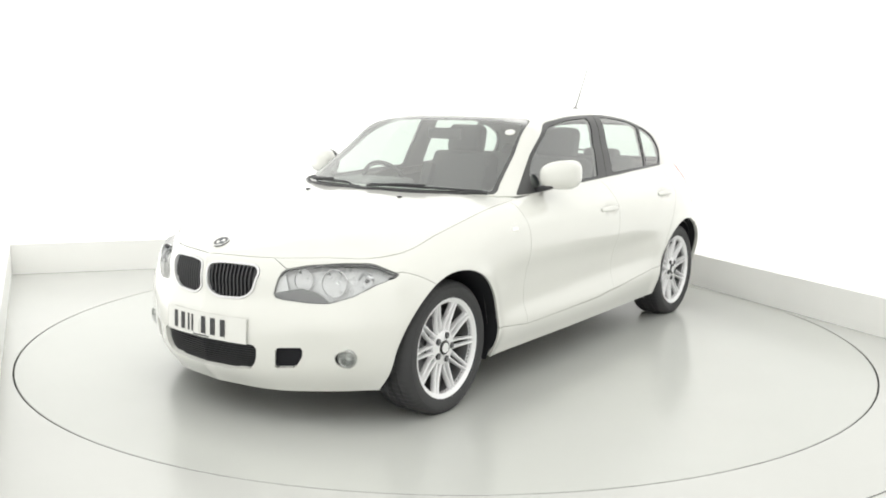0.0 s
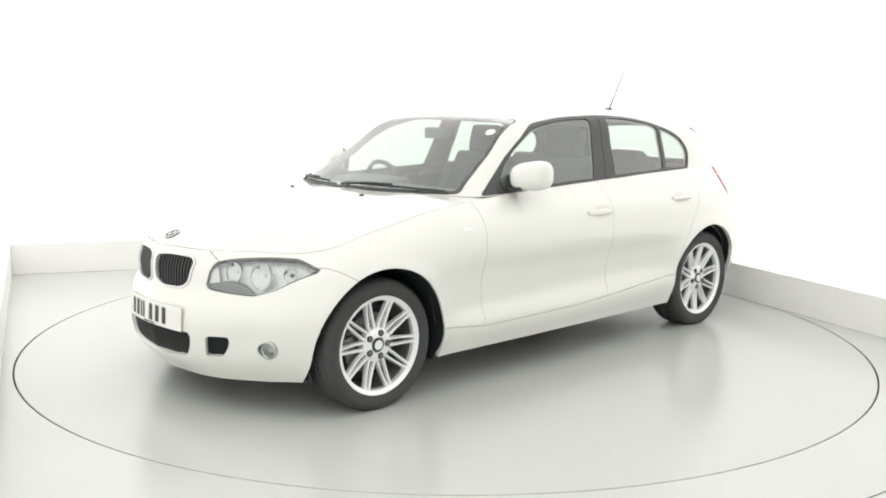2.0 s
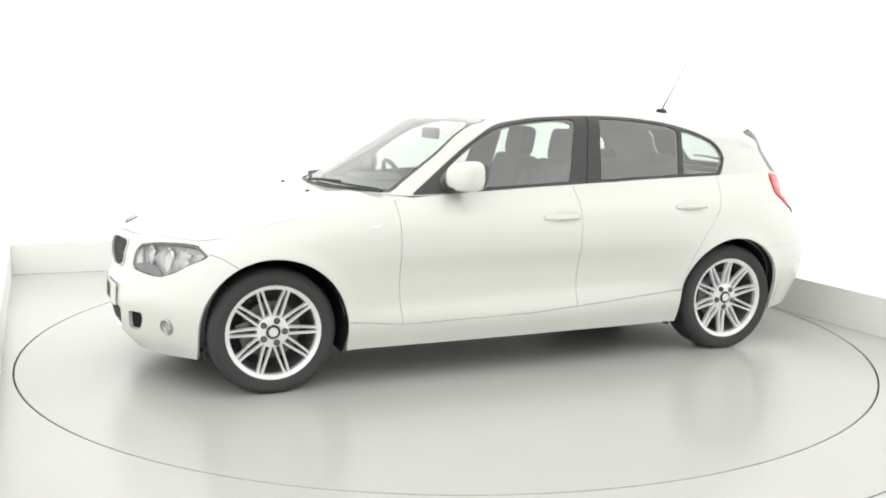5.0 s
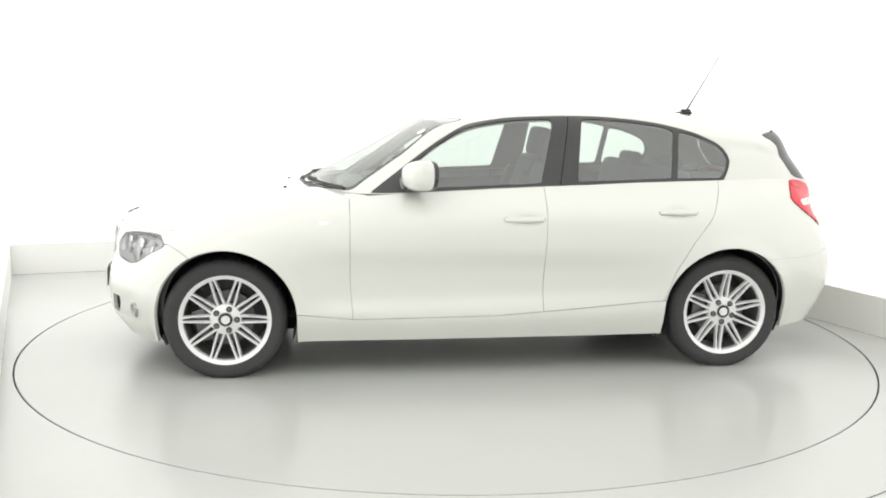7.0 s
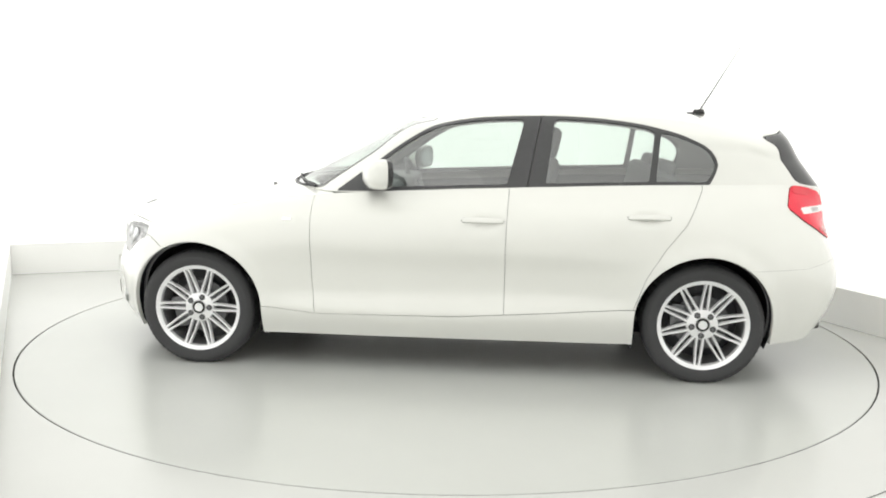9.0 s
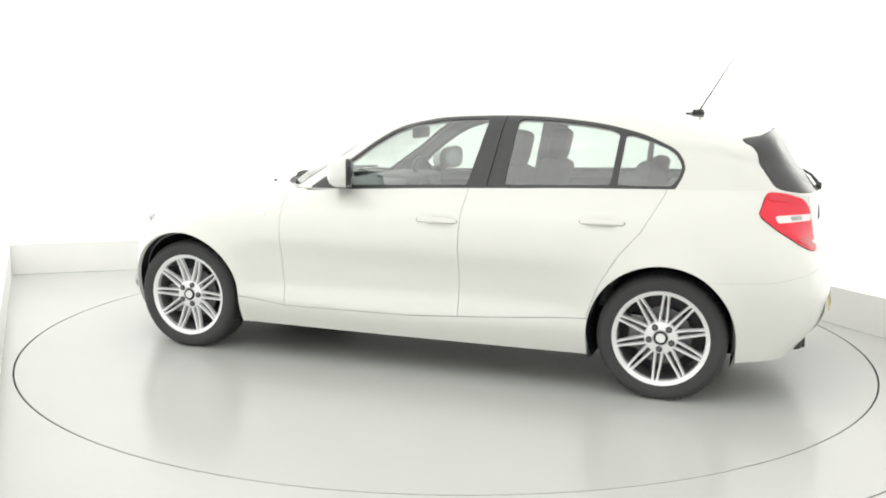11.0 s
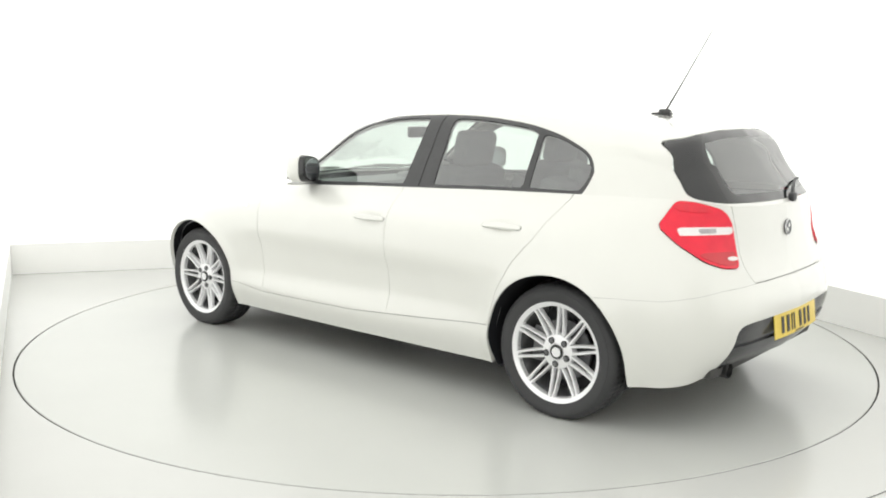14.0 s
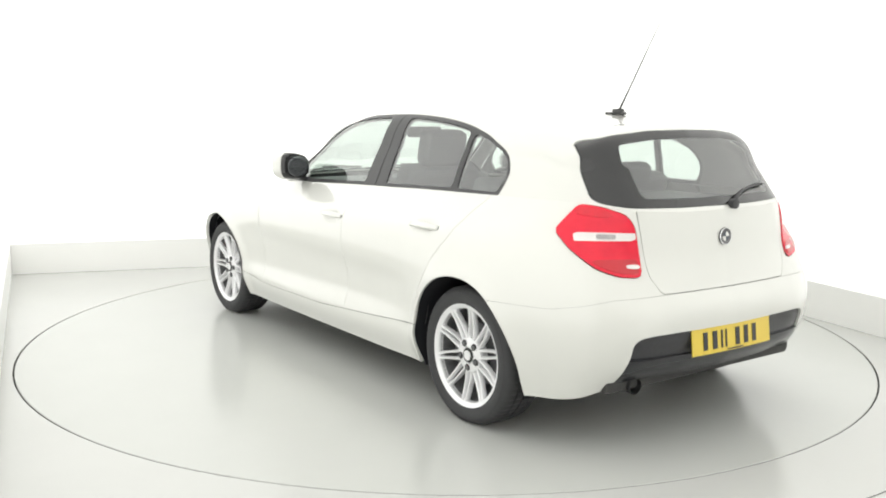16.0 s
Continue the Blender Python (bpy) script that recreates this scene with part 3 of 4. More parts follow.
    part("centre_cap", lathe([(.032, -.026), (.0335, -.020), (.031, -.017), (.001, -.016)], 32), GLOSSBLACK, hub, "round dark centre cap with a pale ring")
    part("cap_ring", lathe([(.0235, -.0175), (.0225, -.0140), (.001, -.0136)], 32), ALLOY, hub, "pale cap disc")
    for k in range(5):
        a = 2 * math.pi * (k + .5) / 5
        part("bolt", lathe([(.0105, -.032), (.0105, -.018), (.008, -.0155), (.001, -.0155)], 12, at=(.0565 * math.sin(a), 0, .0565 * math.cos(a))), DARKMETAL, hub)
        part("bolt_recess", lathe([(.0155, -.026), (.0155, -.0195), (.001, -.0195)], 16, at=(.0565 * math.sin(a), 0, .0565 * math.cos(a))), BLACK, hub)
    return hub


def plate(car, name, centre, n, w, h, material, label, bow=.4):
    # pressed plate, bowed back towards its ends
    m = Matrix.Translation(centre) @ facing(n)
    bm = box((w, h, .004))
    for k in range(1, 12):
        bmesh.ops.bisect_plane(bm, geom=bm.verts[:] + bm.edges[:] + bm.faces[:], plane_co=(w * (k / 12 - .5), 0, 0), plane_no=(1, 0, 0))
    for v in bm.verts:
        v.co.z -= bow * v.co.x ** 2
    ob = part(name, bm, material, car, label, smooth=False)
    ob.matrix_basis = m
    # characters as plain bars
    x = -w * .40
    for k, wd in enumerate((.045, .05, .018, .018, 0, .05, .05, .05)):
        if wd:
            b = part("character_bar", box((wd * .55, h * .68, .002), bevel=.0006), INK, ob, smooth=False)
            b.matrix_basis = Matrix.Translation((x + wd / 2, 0, .0042 - bow * (x + wd / 2) ** 2)) @ Matrix.Rotation(2 * bow * (x + wd / 2), 4, "Y")
            x += wd + .009
        else:
            x += .032
    b = part("small_print_bar", box((w * .2, h * .05, .001)), INK, ob, smooth=False)
    b.matrix_basis = Matrix.Translation((0, -h * .44, .0036))
    return ob


def emblem(car, at, n, r, label):
    ob = part("emblem", lathe([(r, -.002), (r, .004), (r * .93, .0065), (r * .86, .0055), (.001, .0055)], 40, "z"), DARKMETAL, car, label)
    ob.matrix_basis = Matrix.Translation(at) @ facing(n, (1, 0, .3) if abs(n[2]) > .7 else (0, 0, 1))
    part("emblem_ring", lathe([(r, .0045), (r * .97, .0075), (r * .93, .0072), (r * .93, .0045)], 40, "z"), CHROME, ob)
    for q in range(4):
        bm = bmesh.new()
        vs = [bm.verts.new((0, 0, .0065))] + [bm.verts.new((r * .55 * math.cos(math.pi / 2 * q + a), r * .55 * math.sin(math.pi / 2 * q + a), .0065)) for a in np.linspace(0, math.pi / 2, 9)]
        bm.faces.new(vs)
        for f in bmesh.ops.extrude_face_region(bm, geom=bm.faces[:])["geom"]:
            if isinstance(f, bmesh.types.BMVert):
                f.co.z -= .001
        part("emblem_quarter", bm, BLUE if q % 2 else PLATEWHITE, ob, smooth=False)
    return ob


def seat(car, x, y, name="front_seat"):
    top = new(name)
    top.parent = car
    top.matrix_basis = Matrix.Translation((x, y, 0))
    tagged(top, "dark grey fabric front seat with headrest")
    bm = box((.50, .50, .17), (.16, 0, .47), pose(0, 0, 0, 0, -6, 0), .05, 3)
    part("cushion", bm, FABRIC, top)
    bm = box((.15, .48, .60), (-.16, 0, .80), pose(0, 0, 0, 0, -20, 0), .06, 3)
    for s in (-1, 1):
        box((.17, .09, .46), (-.11, s * .22, .78), pose(0, 0, 0, 0, -20, 0), .04, 2, bm)
    part("backrest", bm, FABRIC, top)
    bm = box((.10, .27, .19), (-.265, 0, 1.175), pose(0, 0, 0, 0, -12, 0), .045, 3)
    part("headrest", bm, FABRIC, top)
    for s in (-1, 1):
        part("headrest_post", tube([(-.245, s * .06, 1.04), (-.26, s * .06, 1.12)], .007), CHROME, top)
    return top


def build_car():
    car = new("car")
    tagged(car, "white five-door hatchback parked on the turntable", "car")
    per, crest = perimeter()
    gh = greenhouse()
    hs = hood_surface(crest)

    # wheel arches
    _, body = cut(per, arch(1.33, R_F))
    _, body = cut(body, arch(-1.33, R_R))
    body = tidy(body)
    inner = body

    # openings in the nose and tail
    hl_f = region(HEADLIGHT, D45, where=NOSE, round_to=.018)
    tl_f = region(TAIL, T45, where=TAILEND, round_to=.025)
    kid_f = region(KIDNEY, YAX, where=NOSE, round_to=.025)
    int_f = region(INTAKE, YAX, where=NOSE, round_to=.03)
    ven_f = region(VENT, YAX, where=NOSE, round_to=.012)
    fog_f = circle(.626, .322, .036, NOSE)
    hl, body = take(body, hl_f)
    tl, body = take(body, tl_f)
    kring, body = take(body, grown(kid_f, .009), .0004)
    kid, kring = take(kring, kid_f, .0)
    intake, body = take(body, int_f, .0)
    vent, body = take(body, ven_f, .0)
    fog, body = take(body, fog_f, .001)

    # doors, sill, bumpers, tailgate
    sx, sz = [-1.1, -.96, -.5, -.055, .677, .95, 1.1], [.39, .38, .344, .314, .305, .335, .345]
    skirt, body = take(body, lambda co: np.where(np.abs(co[:, 0]) < 1.15, co[:, 2] - np.interp(co[:, 0], sx, sz), .1), .0015)
    fd, body = take(body, region(FDOOR, where=SIDE))
    rd, body = take(body, region(RDOOR, where=SIDE))
    fb_f = lambda co: np.where(co[:, 0] > 1.2, np.minimum(co[:, 2] - np.interp(co[:, 0], [1.42, 1.51, 1.555, 1.605, 1.62], [.58, .643, .669, .690, .690]), co[:, 2] - np.interp(co @ np.array(D45), [.6, 1.08, 1.15, 1.2], [.60, .69, .745, .80])), .1)
    fb, body = take(body, fb_f, .0015)
    tg_f = region([(-.388, .658), (.388, .658), (.432, .727), (.455, .93), (.462, 1.1), (-.462, 1.1), (-.455, .93), (-.432, .727)], YAX, where=TAILEND)
    tg, body = take(body, tg_f)
    rb_f = lambda co: np.where(co[:, 0] < -1.3, co[:, 2] - np.interp(co @ np.array(T45), [.5, .75, 1.0, 1.2, 1.6], [.60, .605, .65, .655, .655]), .1)
    rb, body = take(body, rb_f, .0005)
    dif_f = region([(-.575, .10), (-.565, .28), (-.545, .42), (-.548, .47), (-.52, .495), (-.45, .502), (.45, .502), (.52, .495), (.548, .47), (.545, .42), (.565, .28), (.575, .10)], YAX, where=TAILEND, round_to=.02)
    dif, rb = take(rb, dif_f, .0008)
    fender, quarter = cut(body, lambda co: -co[:, 0])

    # greenhouse
    sc_f = region(SCREEN, YAX, where=lambda co: co[:, 0] > -.1, round_to=.03)
    bl_f = region(BACKLIGHT, YAX, where=lambda co: co[:, 0] < -1.4, round_to=.03)
    dlo_f = region(DLO, where=lambda co: co[:, 1] > .45)
    screen, top = take(gh, sc_f, .001)
    back, top = take(top, bl_f, .001)
    trim, top = take(top, dlo_f, .0008)
    glasses = []
    frame_piece = trim
    for poly in (GLASS_F, GLASS_R, GLASS_Q):
        g, frame_piece = take(frame_piece, region(poly, where=lambda co: co[:, 1] > .3, round_to=.010), .0)
        glasses.append(tidy(g))
    frame_piece = tidy(frame_piece)

    # outer panels
    panel("front_bumper", both(fb), PAINT, car, "white painted front bumper", .02)
    panel("rear_bumper", both(rb), PAINT, car, "white painted rear bumper", .02)
    pair("fender", fender, PAINT, car, "white front wing", .018)
    pair("quarter_panel", quarter, PAINT, car, "white rear quarter panel", .018)
    pair("side_skirt", skirt, PAINT, car, "white side skirt", .02)
    cx, cy = hs.first[::-1, 0], hs.first[::-1, 1]
    hp0, _ = cut(hs, lambda co: (.86 - .42 * co[:, 1] ** 2 - .05 * co[:, 1]) - co[:, 0])
    hp0, _ = cut(hp0, lambda co: co[:, 1] - np.interp(co[:, 0], cx, cy) + .0055)
    hood = panel("bonnet", both(tidy(hp0)), PAINT, car, "white ridged bonnet", .01)
    roof = panel("roof", both(top), PAINT, car, "white roof and pillars", .01)
    gate = panel("tailgate", both(tg), PAINT, car, "white tailgate", .015)
    dup, dlow = cut(dif, lambda co: .400 - co[:, 2])
    difp = panel("diffuser", both(offset(tidy(dup), -.010)), DIFFUSER, car, "dark grey lower bumper insert", .03)
    panel("diffuser_lip", both(tidy(dlow)), DIFFUSER, difp, "dark grey lip", .03)
    for k, s in ((0, 1), (1, -1)):
        fl = lambda pc: pc if s > 0 else mirrored(pc)
        d1 = panel("front_door", fl(fd), PAINT, car, "white front door")
        d2 = panel("rear_door", fl(rd), PAINT, car, "white rear door")
        fr_a, fr_b = take(frame_piece, lambda co: -.416 - (co[:, 2] - .985) * .183 - co[:, 0], .0025)
        panel("window_frame", fl(fr_a), TRIM, d1, "black front window surround", .012)
        panel("window_frame", fl(fr_b), TRIM, d2, "black rear window surround", .012)
        for g, dd in zip(glasses, (d1, d2, car)):
            o = panel("side_window", fl(offset(g, -.004)), GLASS, dd, "lightly tinted side window", 0)
            o.visible_shadow = False
        for dd, hx, hz in ((d1, -.20, .815), (d2, -1.03, .852)):
            p = (nearest(per, hx - .10, None, hz)[0] + nearest(per, hx + .10, None, hz)[0]) / 2
            n = nearest(per, hx + .13, None, hz)[1]
            p, n = Vector((p.x, p.y * s, p.z)), Vector((n.x, n.y * s, n.z))
            m = Matrix.Translation(p) @ facing(n)
            bm = box((.215, .030, .018), (0, 0, 0), bevel=.008, seg=4)
            for k in range(1, 10):
                bmesh.ops.bisect_plane(bm, geom=bm.verts[:] + bm.edges[:] + bm.faces[:], plane_co=(.215 * (k / 10 - .5), 0, 0), plane_no=(1, 0, 0))
            for v2 in bm.verts:
                u = v2.co.x / .1075
                v2.co.z += .010 - .012 * u * u
                v2.co.y *= 1 - .30 * u * u
            h = part("door_handle", bm, PAINT, dd, "white bow-shaped door handle")
            h.matrix_basis = m
            for e in (-.094, .094):
                pad = part("handle_gasket", lathe([(.016, -.004), (.016, .0015), (.001, .002)], 20, "z"), TRIM, h)
                pad.matrix_basis = Matrix.Translation((e, 0, .0005)) @ Matrix.Diagonal((1, .8, 1, 1))
        # wheel arch liners
        for cx, r in ((1.33, R_F), (-1.33, R_R)):
            bm = bmesh.new()
            av = [(math.cos(a), math.sin(a)) for a in np.linspace(-.38, math.pi + .38, 40)]
            ro = [bm.verts.new((cx + (r - .001) * c, (nearest(inner, cx + r * c, None, max(.19, .31 + r * sn))[0].y - .010) * s, .31 + (r - .001) * sn)) for c, sn in av]
            ri = [bm.verts.new((cx + (r - .004) * c, .50 * s, .31 + (r - .004) * sn)) for c, sn in av]
            for i in range(39):
                bm.faces.new((ro[i], ro[i + 1], ri[i + 1], ri[i]))
            bm.faces.new(ri)
            part("arch_liner", bm, VOID, car, "black wheel arch liner")
        # headlight
        hp = tidy(fl(hl))
        own = np.array([1, s, 1])
        unit = panel("headlight", offset(hp, -.034), LAMPBASE, car, "clear headlight with silver reflectors", 0)
        lens = panel("lens", hp, CLEAR, unit, "clear polished lens", 0)
        lens.visible_shadow = False
        fine = refined(hp, 1)
        a, _ = cut(fine, lambda co: -(hl_f(co * own) + .0032))
        panel("bezel", offset(tidy(a), -.001), TRIM, unit, "dark lamp seal", .004)
        a, _ = cut(fine, lambda co: np.maximum(-(hl_f(co * own) + .010), .664 - co[:, 2]))
        panel("brow", offset(tidy(a), -.002), BLACK, unit, "dark upper lamp edge", .006)
        for yy, zz, r in ((.440, .646, .046), (.552, .643, .060)):
            c, n = nearest(hp, None, yy * s, zz)
            n = (Vector((1, 0, 0)) * .8 + n * .4).normalized()
            o = part("reflector", lathe([(r, .010), (r * .97, .0), (r * .90, -.016), (r * .74, -.034), (r * .48, -.046), (r * .30, -.050), (.001, -.051)], 40, "z"), FACETS, unit, "round faceted chrome reflector")
            o.matrix_basis = Matrix.Translation(c - n * .020) @ facing(n)
            part("bulb_shield", lathe([(r * .20, -.050), (r * .20, -.026), (r * .13, -.018), (.001, -.016)], 24, "z"), CHROME_SOFT, o, "silver bulb shield")
            part("reflector_rim", lathe([(r * 1.03, .004), (r * 1.03, .009), (r * 1.0, .010), (r * .985, .005)], 40, "z", closed=True), LAMPBASE, o, "silver reflector rim")
            for q in range(6):
                qa = q * math.pi / 3 + .3
                rib = part("facet_rib", tube([(r * .93 * math.cos(qa), r * .93 * math.sin(qa), -.004), (r * .72 * math.cos(qa), r * .72 * math.sin(qa), -.030), (r * .40 * math.cos(qa), r * .40 * math.sin(qa), -.044)], .0026, 6), DARKMETAL, o)
        # turn signal bowl towards the wing and its bulb
        c, n = nearest(hp, None, .655 * s, .655)
        n = (Vector((1, 0, 0)) * .6 + n * .6).normalized()
        o = part("signal_bowl", lathe([(.036, .006), (.034, -.004), (.024, -.020), (.001, -.026)], 28, "z"), FACETS, unit, "silver turn signal bowl")
        o.matrix_basis = Matrix.Translation(c - n * .022) @ facing(n)
        part("signal_bulb", lathe([(.008, -.024), (.009, -.004), (.005, .002), (.001, .003)], 16, "z"), DARKMETAL, o, "dark signal bulb")
        fin_f = region([(.90, .555), (.965, .600), (1.03, .616), (1.10, .604), (1.15, .592), (1.15, .55)], D45)
        low, _ = cut(fine, lambda co: np.maximum(fin_f(co * own), hl_f(co * own) + .004))
        panel("lower_bezel", offset(tidy(low), -.012), FINGREY, unit, "grey lower lamp insert", .012)
        out_f = region([(1.085, .60), (1.15, .58), (1.15, .74), (1.105, .74)], D45)
        inn, _ = cut(fine, lambda co: np.maximum(out_f(co * own), hl_f(co * own) + .004))
        panel("inner_bezel", offset(tidy(inn), -.014), LAMPBASE, unit, "satin grey inner lamp panel", .012)
        # tail light
        tp = tidy(fl(tl))
        red, strip = cut(tp, lambda co: -region([(.835, .868), (1.078, .872), (1.076, .903), (.828, .900)], T45)(co * np.array([1, s, 1])))
        lamp = panel("tail_light", offset(tidy(red), .006), REDLENS, car, "red rear lamp with a clear strip", .02)
        panel("clear_strip", offset(tidy(strip), .0065), PALELENS, lamp, "clear white lens strip", .01)
        mid, _ = cut(refined(tidy(strip), 1), lambda co: region([(.925, .876), (1.0, .878), (1.0, .896), (.92, .894)], T45)(co * np.array([1, s, 1])))
        panel("bulb_shade", offset(tidy(mid), .0082), LAMPGREY, lamp, "grey patterned lens insert", .002)
        crown, _ = cut(tidy(red), lambda co: np.maximum(.958 + .10 * np.abs(co @ np.array(T45) * 1.0 - .93) - co[:, 2], tl_f(co * np.array([1, s, 1])) + .010))
        panel("upper_lens", offset(tidy(crown), .0085), RUBY, lamp, "ruby upper lens", .004)
        rim, _ = cut(tp, lambda co: -(tl_f(co * np.array([1, s, 1])) + .006))
        panel("lamp_seal", offset(tidy(rim), .004), TRIM, lamp, "dark seal", .01)
        lowr, _ = cut(tidy(red), lambda co: np.maximum(co[:, 2] - .80, -(tl_f(co * np.array([1, s, 1])) * -1 - .012)))
        panel("fog_lens", offset(tidy(lowr), .0085), DEEPRED, lamp, "darker red lower lens", .004)
        rv, _ = cut(tidy(red), lambda co: region([(1.045, .762), (1.098, .760), (1.098, .778), (1.043, .780)], T45)(co * np.array([1, s, 1])))
        panel("small_lens", offset(tidy(rv), .011), PALELENS, lamp, "small pale lens", .004)
        # kidney grille
        kp = refined(tidy(fl(kid)), 2)
        grille = panel("kidney_grille", offset(kp, -.016), VOID, car, "black slatted grille half in a pale surround", 0)
        panel("surround", offset(tidy(fl(kring)), .006), ALLOYWHITE, grille, "pale satin surround", .020)
        for i in range(12):
            yy = .034 + i * .0192
            band = region([(yy, .5), (yy + .0075, .5), (yy + .0075, .8), (yy, .8)], YAX)
            sl, _ = cut(kp, lambda co: band(co * np.array([1, s, 1])))
            panel("slat", offset(tidy(sl), -.004), BLACK, grille, depth=.012)
        # vents and fog lamp
        v = panel("side_vent", offset(tidy(fl(vent)), -.02), VOID, car, "black bumper vent", 0)
        rimv, _ = cut(tidy(fl(vent)), lambda co: -(ven_f(co * np.array([1, s, 1])) + .001))
        panel("vent_edge", tidy(rimv), PAINT, v, depth=.022)
        fp = tidy(fl(fog))
        c, n = nearest(fp, None, .626 * s, .322)
        n = (n + Vector((.8, 0, 0))).normalized()
        fo = part("fog_lamp", lathe([(.0425, -.012), (.0430, .004), (.037, .008), (.033, .004), (.031, -.006), (.018, -.022), (.001, -.026)], 36, "z"), FOGGLASS, car, "round fog lamp with chrome rim")
        fo.matrix_basis = Matrix.Translation(c - n * .004) @ facing(n)
        le = part("lens", lathe([(.0325, .002), (.022, .006), (.001, .008)], 36, "z"), CLEAR, fo, "clear lens")
        le.visible_shadow = False
        # mirror
        mir = new("wing_mirror")
        mir.parent = car
        tagged(mir, "white wing mirror on a black foot")
        def shell(hx, hy, hz, e, back):
            own_bm = bmesh.new()
            bmesh.ops.create_uvsphere(own_bm, u_segments=40, v_segments=24, radius=1)
            for v2 in own_bm.verts:
                c2 = v2.co.normalized()
                k2 = 1 / (abs(c2.x) ** e + abs(c2.y) ** e + abs(c2.z) ** e) ** (1 / e)
                p2 = Vector((c2.x * hx, c2.y * hy, c2.z * hz)) * k2
                if p2.x < back:
                    p2.x = back + (p2.x - back) * .12
                lean = p2.y * s / hy
                p2.z = p2.z * (1 + .10 * lean) + .008 * lean
                v2.co = p2
            return own_bm
        mm = Matrix.Translation((.335, .822 * s, 1.042)) @ pose(0, 0, 0, 0, 0, 22 * s)
        cap = part("mirror_cap", shell(.088, .112, .077, 2.9, -.012), PAINT, mir, "white mirror cap")
        cap.matrix_basis = mm
        ho = part("mirror_housing", shell(.074, .108, .074, 3.0, -.034), GLOSSBLACK, mir, "black mirror housing")
        ho.matrix_basis = mm @ Matrix.Translation((-.008, 0, 0))
        gl = part("mirror_glass", lathe([(.001, -.003), (.056, -.003), (.058, 0), (.056, .003), (.001, .003)], 32, "x"), DARKMIRROR, mir, "dark mirror glass")
        gl.matrix_basis = mm @ Matrix.Translation((-.0465, 0, 0)) @ Matrix.Diagonal((1, 1.45, .98, 1))
        part("mirror_foot", box((.09, .13, .028), (.375, .755 * s, .972), pose(0, 0, 0, 14 * s, 0, 0), .012), BLACK, mir, "black mirror foot")
        # seats and rear headrests
        st = seat(car, -.22 if s > 0 else -.29, .36 * s)
        hr = part("rear_headrest", box((.09, .25, .15), (-1.16, .33 * s, 1.045), pose(0, 0, 0, 0, -14, 0), .04, 3), FABRIC, car, "dark rear headrest")
        w = wheel(car, 1.33, .838 * s, 17)
        w2 = wheel(car, -1.33, .844 * s, -5)
        # mud strips ahead of the wheels
        part("mud_strip", box((.012, .12, .06), (1.655, .66 * s, .185), pose(0, 0, 0, 0, 18, 0), .004), BLACK, car, "black air deflector strip")
        part("mud_strip", box((.012, .14, .06), (-.972, .68 * s, .185), pose(0, 0, 0, 0, 12, 0), .004), BLACK, car, "black air deflector strip")
        part("mud_strip", box((.012, .14, .05), (.968, .68 * s, .185), pose(0, 0, 0, 0, -12, 0), .004), BLACK, car, "black air deflector strip")

    # glass front and back
    edge_s, mid_s = cut(tidy(screen), lambda co: -(sc_f(co) + .014))
    o = panel("windscreen", both(offset(tidy(mid_s), .0)), GLASS, car, "clear laminated windscreen", 0)
    o.visible_shadow = False
    panel("windscreen_border", both(tidy(edge_s)), FRIT, o, "black glass edge", .006)
    edge_b, mid_b = cut(tidy(back), lambda co: np.where(co[:, 1] > .40, -.01, -(bl_f(co) + .035)))
    o = panel("rear_window", both(tidy(mid_b)), GLASS, car, "tinted rear window", 0)
    o.visible_shadow = False
    panel("rear_window_border", both(tidy(edge_b)), GLOSSBLACK, o, "black glass edge", .006)
    # intake
    ip = refined(both(tidy(intake)), 3)
    g = panel("lower_intake", offset(ip, -.03), VOID, car, "black mesh lower intake", 0)
    ri, _ = cut(ip, lambda co: -(int_f(co) + .001))
    panel("intake_edge", tidy(ri), PAINT, g, depth=.035)
    for i in range(12):
        zz = .243 + i * .0110
        band = region([(-.4, zz), (.4, zz), (.4, zz + .0040), (-.4, zz + .0040)], YAX)
        sl, _ = cut(ip, band)
        if sl.faces:
            panel("mesh_bar", offset(tidy(sl), -.018), BLACK, g, depth=.008)

    # inner shell, headliner, floor pan
    panel("inner_body", both(offset(inner, -.065)), CABIN, car, "dark inner body and trim", 0)
    panel("headliner", both(offset(tidy(top), -.022)), HEADLINER, car, "pale grey headliner", 0)
    pair("pillar_trim", offset(frame_piece, -.022), CABIN, car, "dark inner pillars", 0)
    bm = box((3.7, 1.0, .10), (0, 0, .26), bevel=.03)
    box((1.85, 1.5, .10), (0, 0, .24), bevel=.02, bm=bm)
    box((.5, 1.2, .10), (-1.75, 0, .30), bevel=.03, bm=bm)
    part("underbody", bm, UNDERSEAL, car, "black underbody")
    # dashboard
    bm = box((.42, 1.30, .22), (.56, 0, .83), bevel=.06, seg=3)
    box((.30, .42, .09), (.44, -.36, .925), bevel=.04, seg=3, bm=bm)
    part("dashboard", bm, CABIN, car, "dark grey dashboard")
    bm = lathe([(.178 + .014 * math.cos(a), .014 * math.sin(a)) for a in np.linspace(0, 2 * math.pi, 10)[:-1]], 40, "x", closed=True)
    box((.03, .34, .035), (-.005, 0, 0), bevel=.01, bm=bm)
    box((.05, .13, .11), (-.005, 0, 0), bevel=.02, bm=bm)
    sw = part("steering_wheel", bm, BLACK, car, "black steering wheel")
    sw.matrix_basis = Matrix.Translation((.30, -.36, .89)) @ pose(0, 0, 0, 0, 24, 0)
    part("interior_mirror", box((.03, .23, .065), (.22, 0, 1.235), bevel=.012), BLACK, car, "black rear-view mirror")
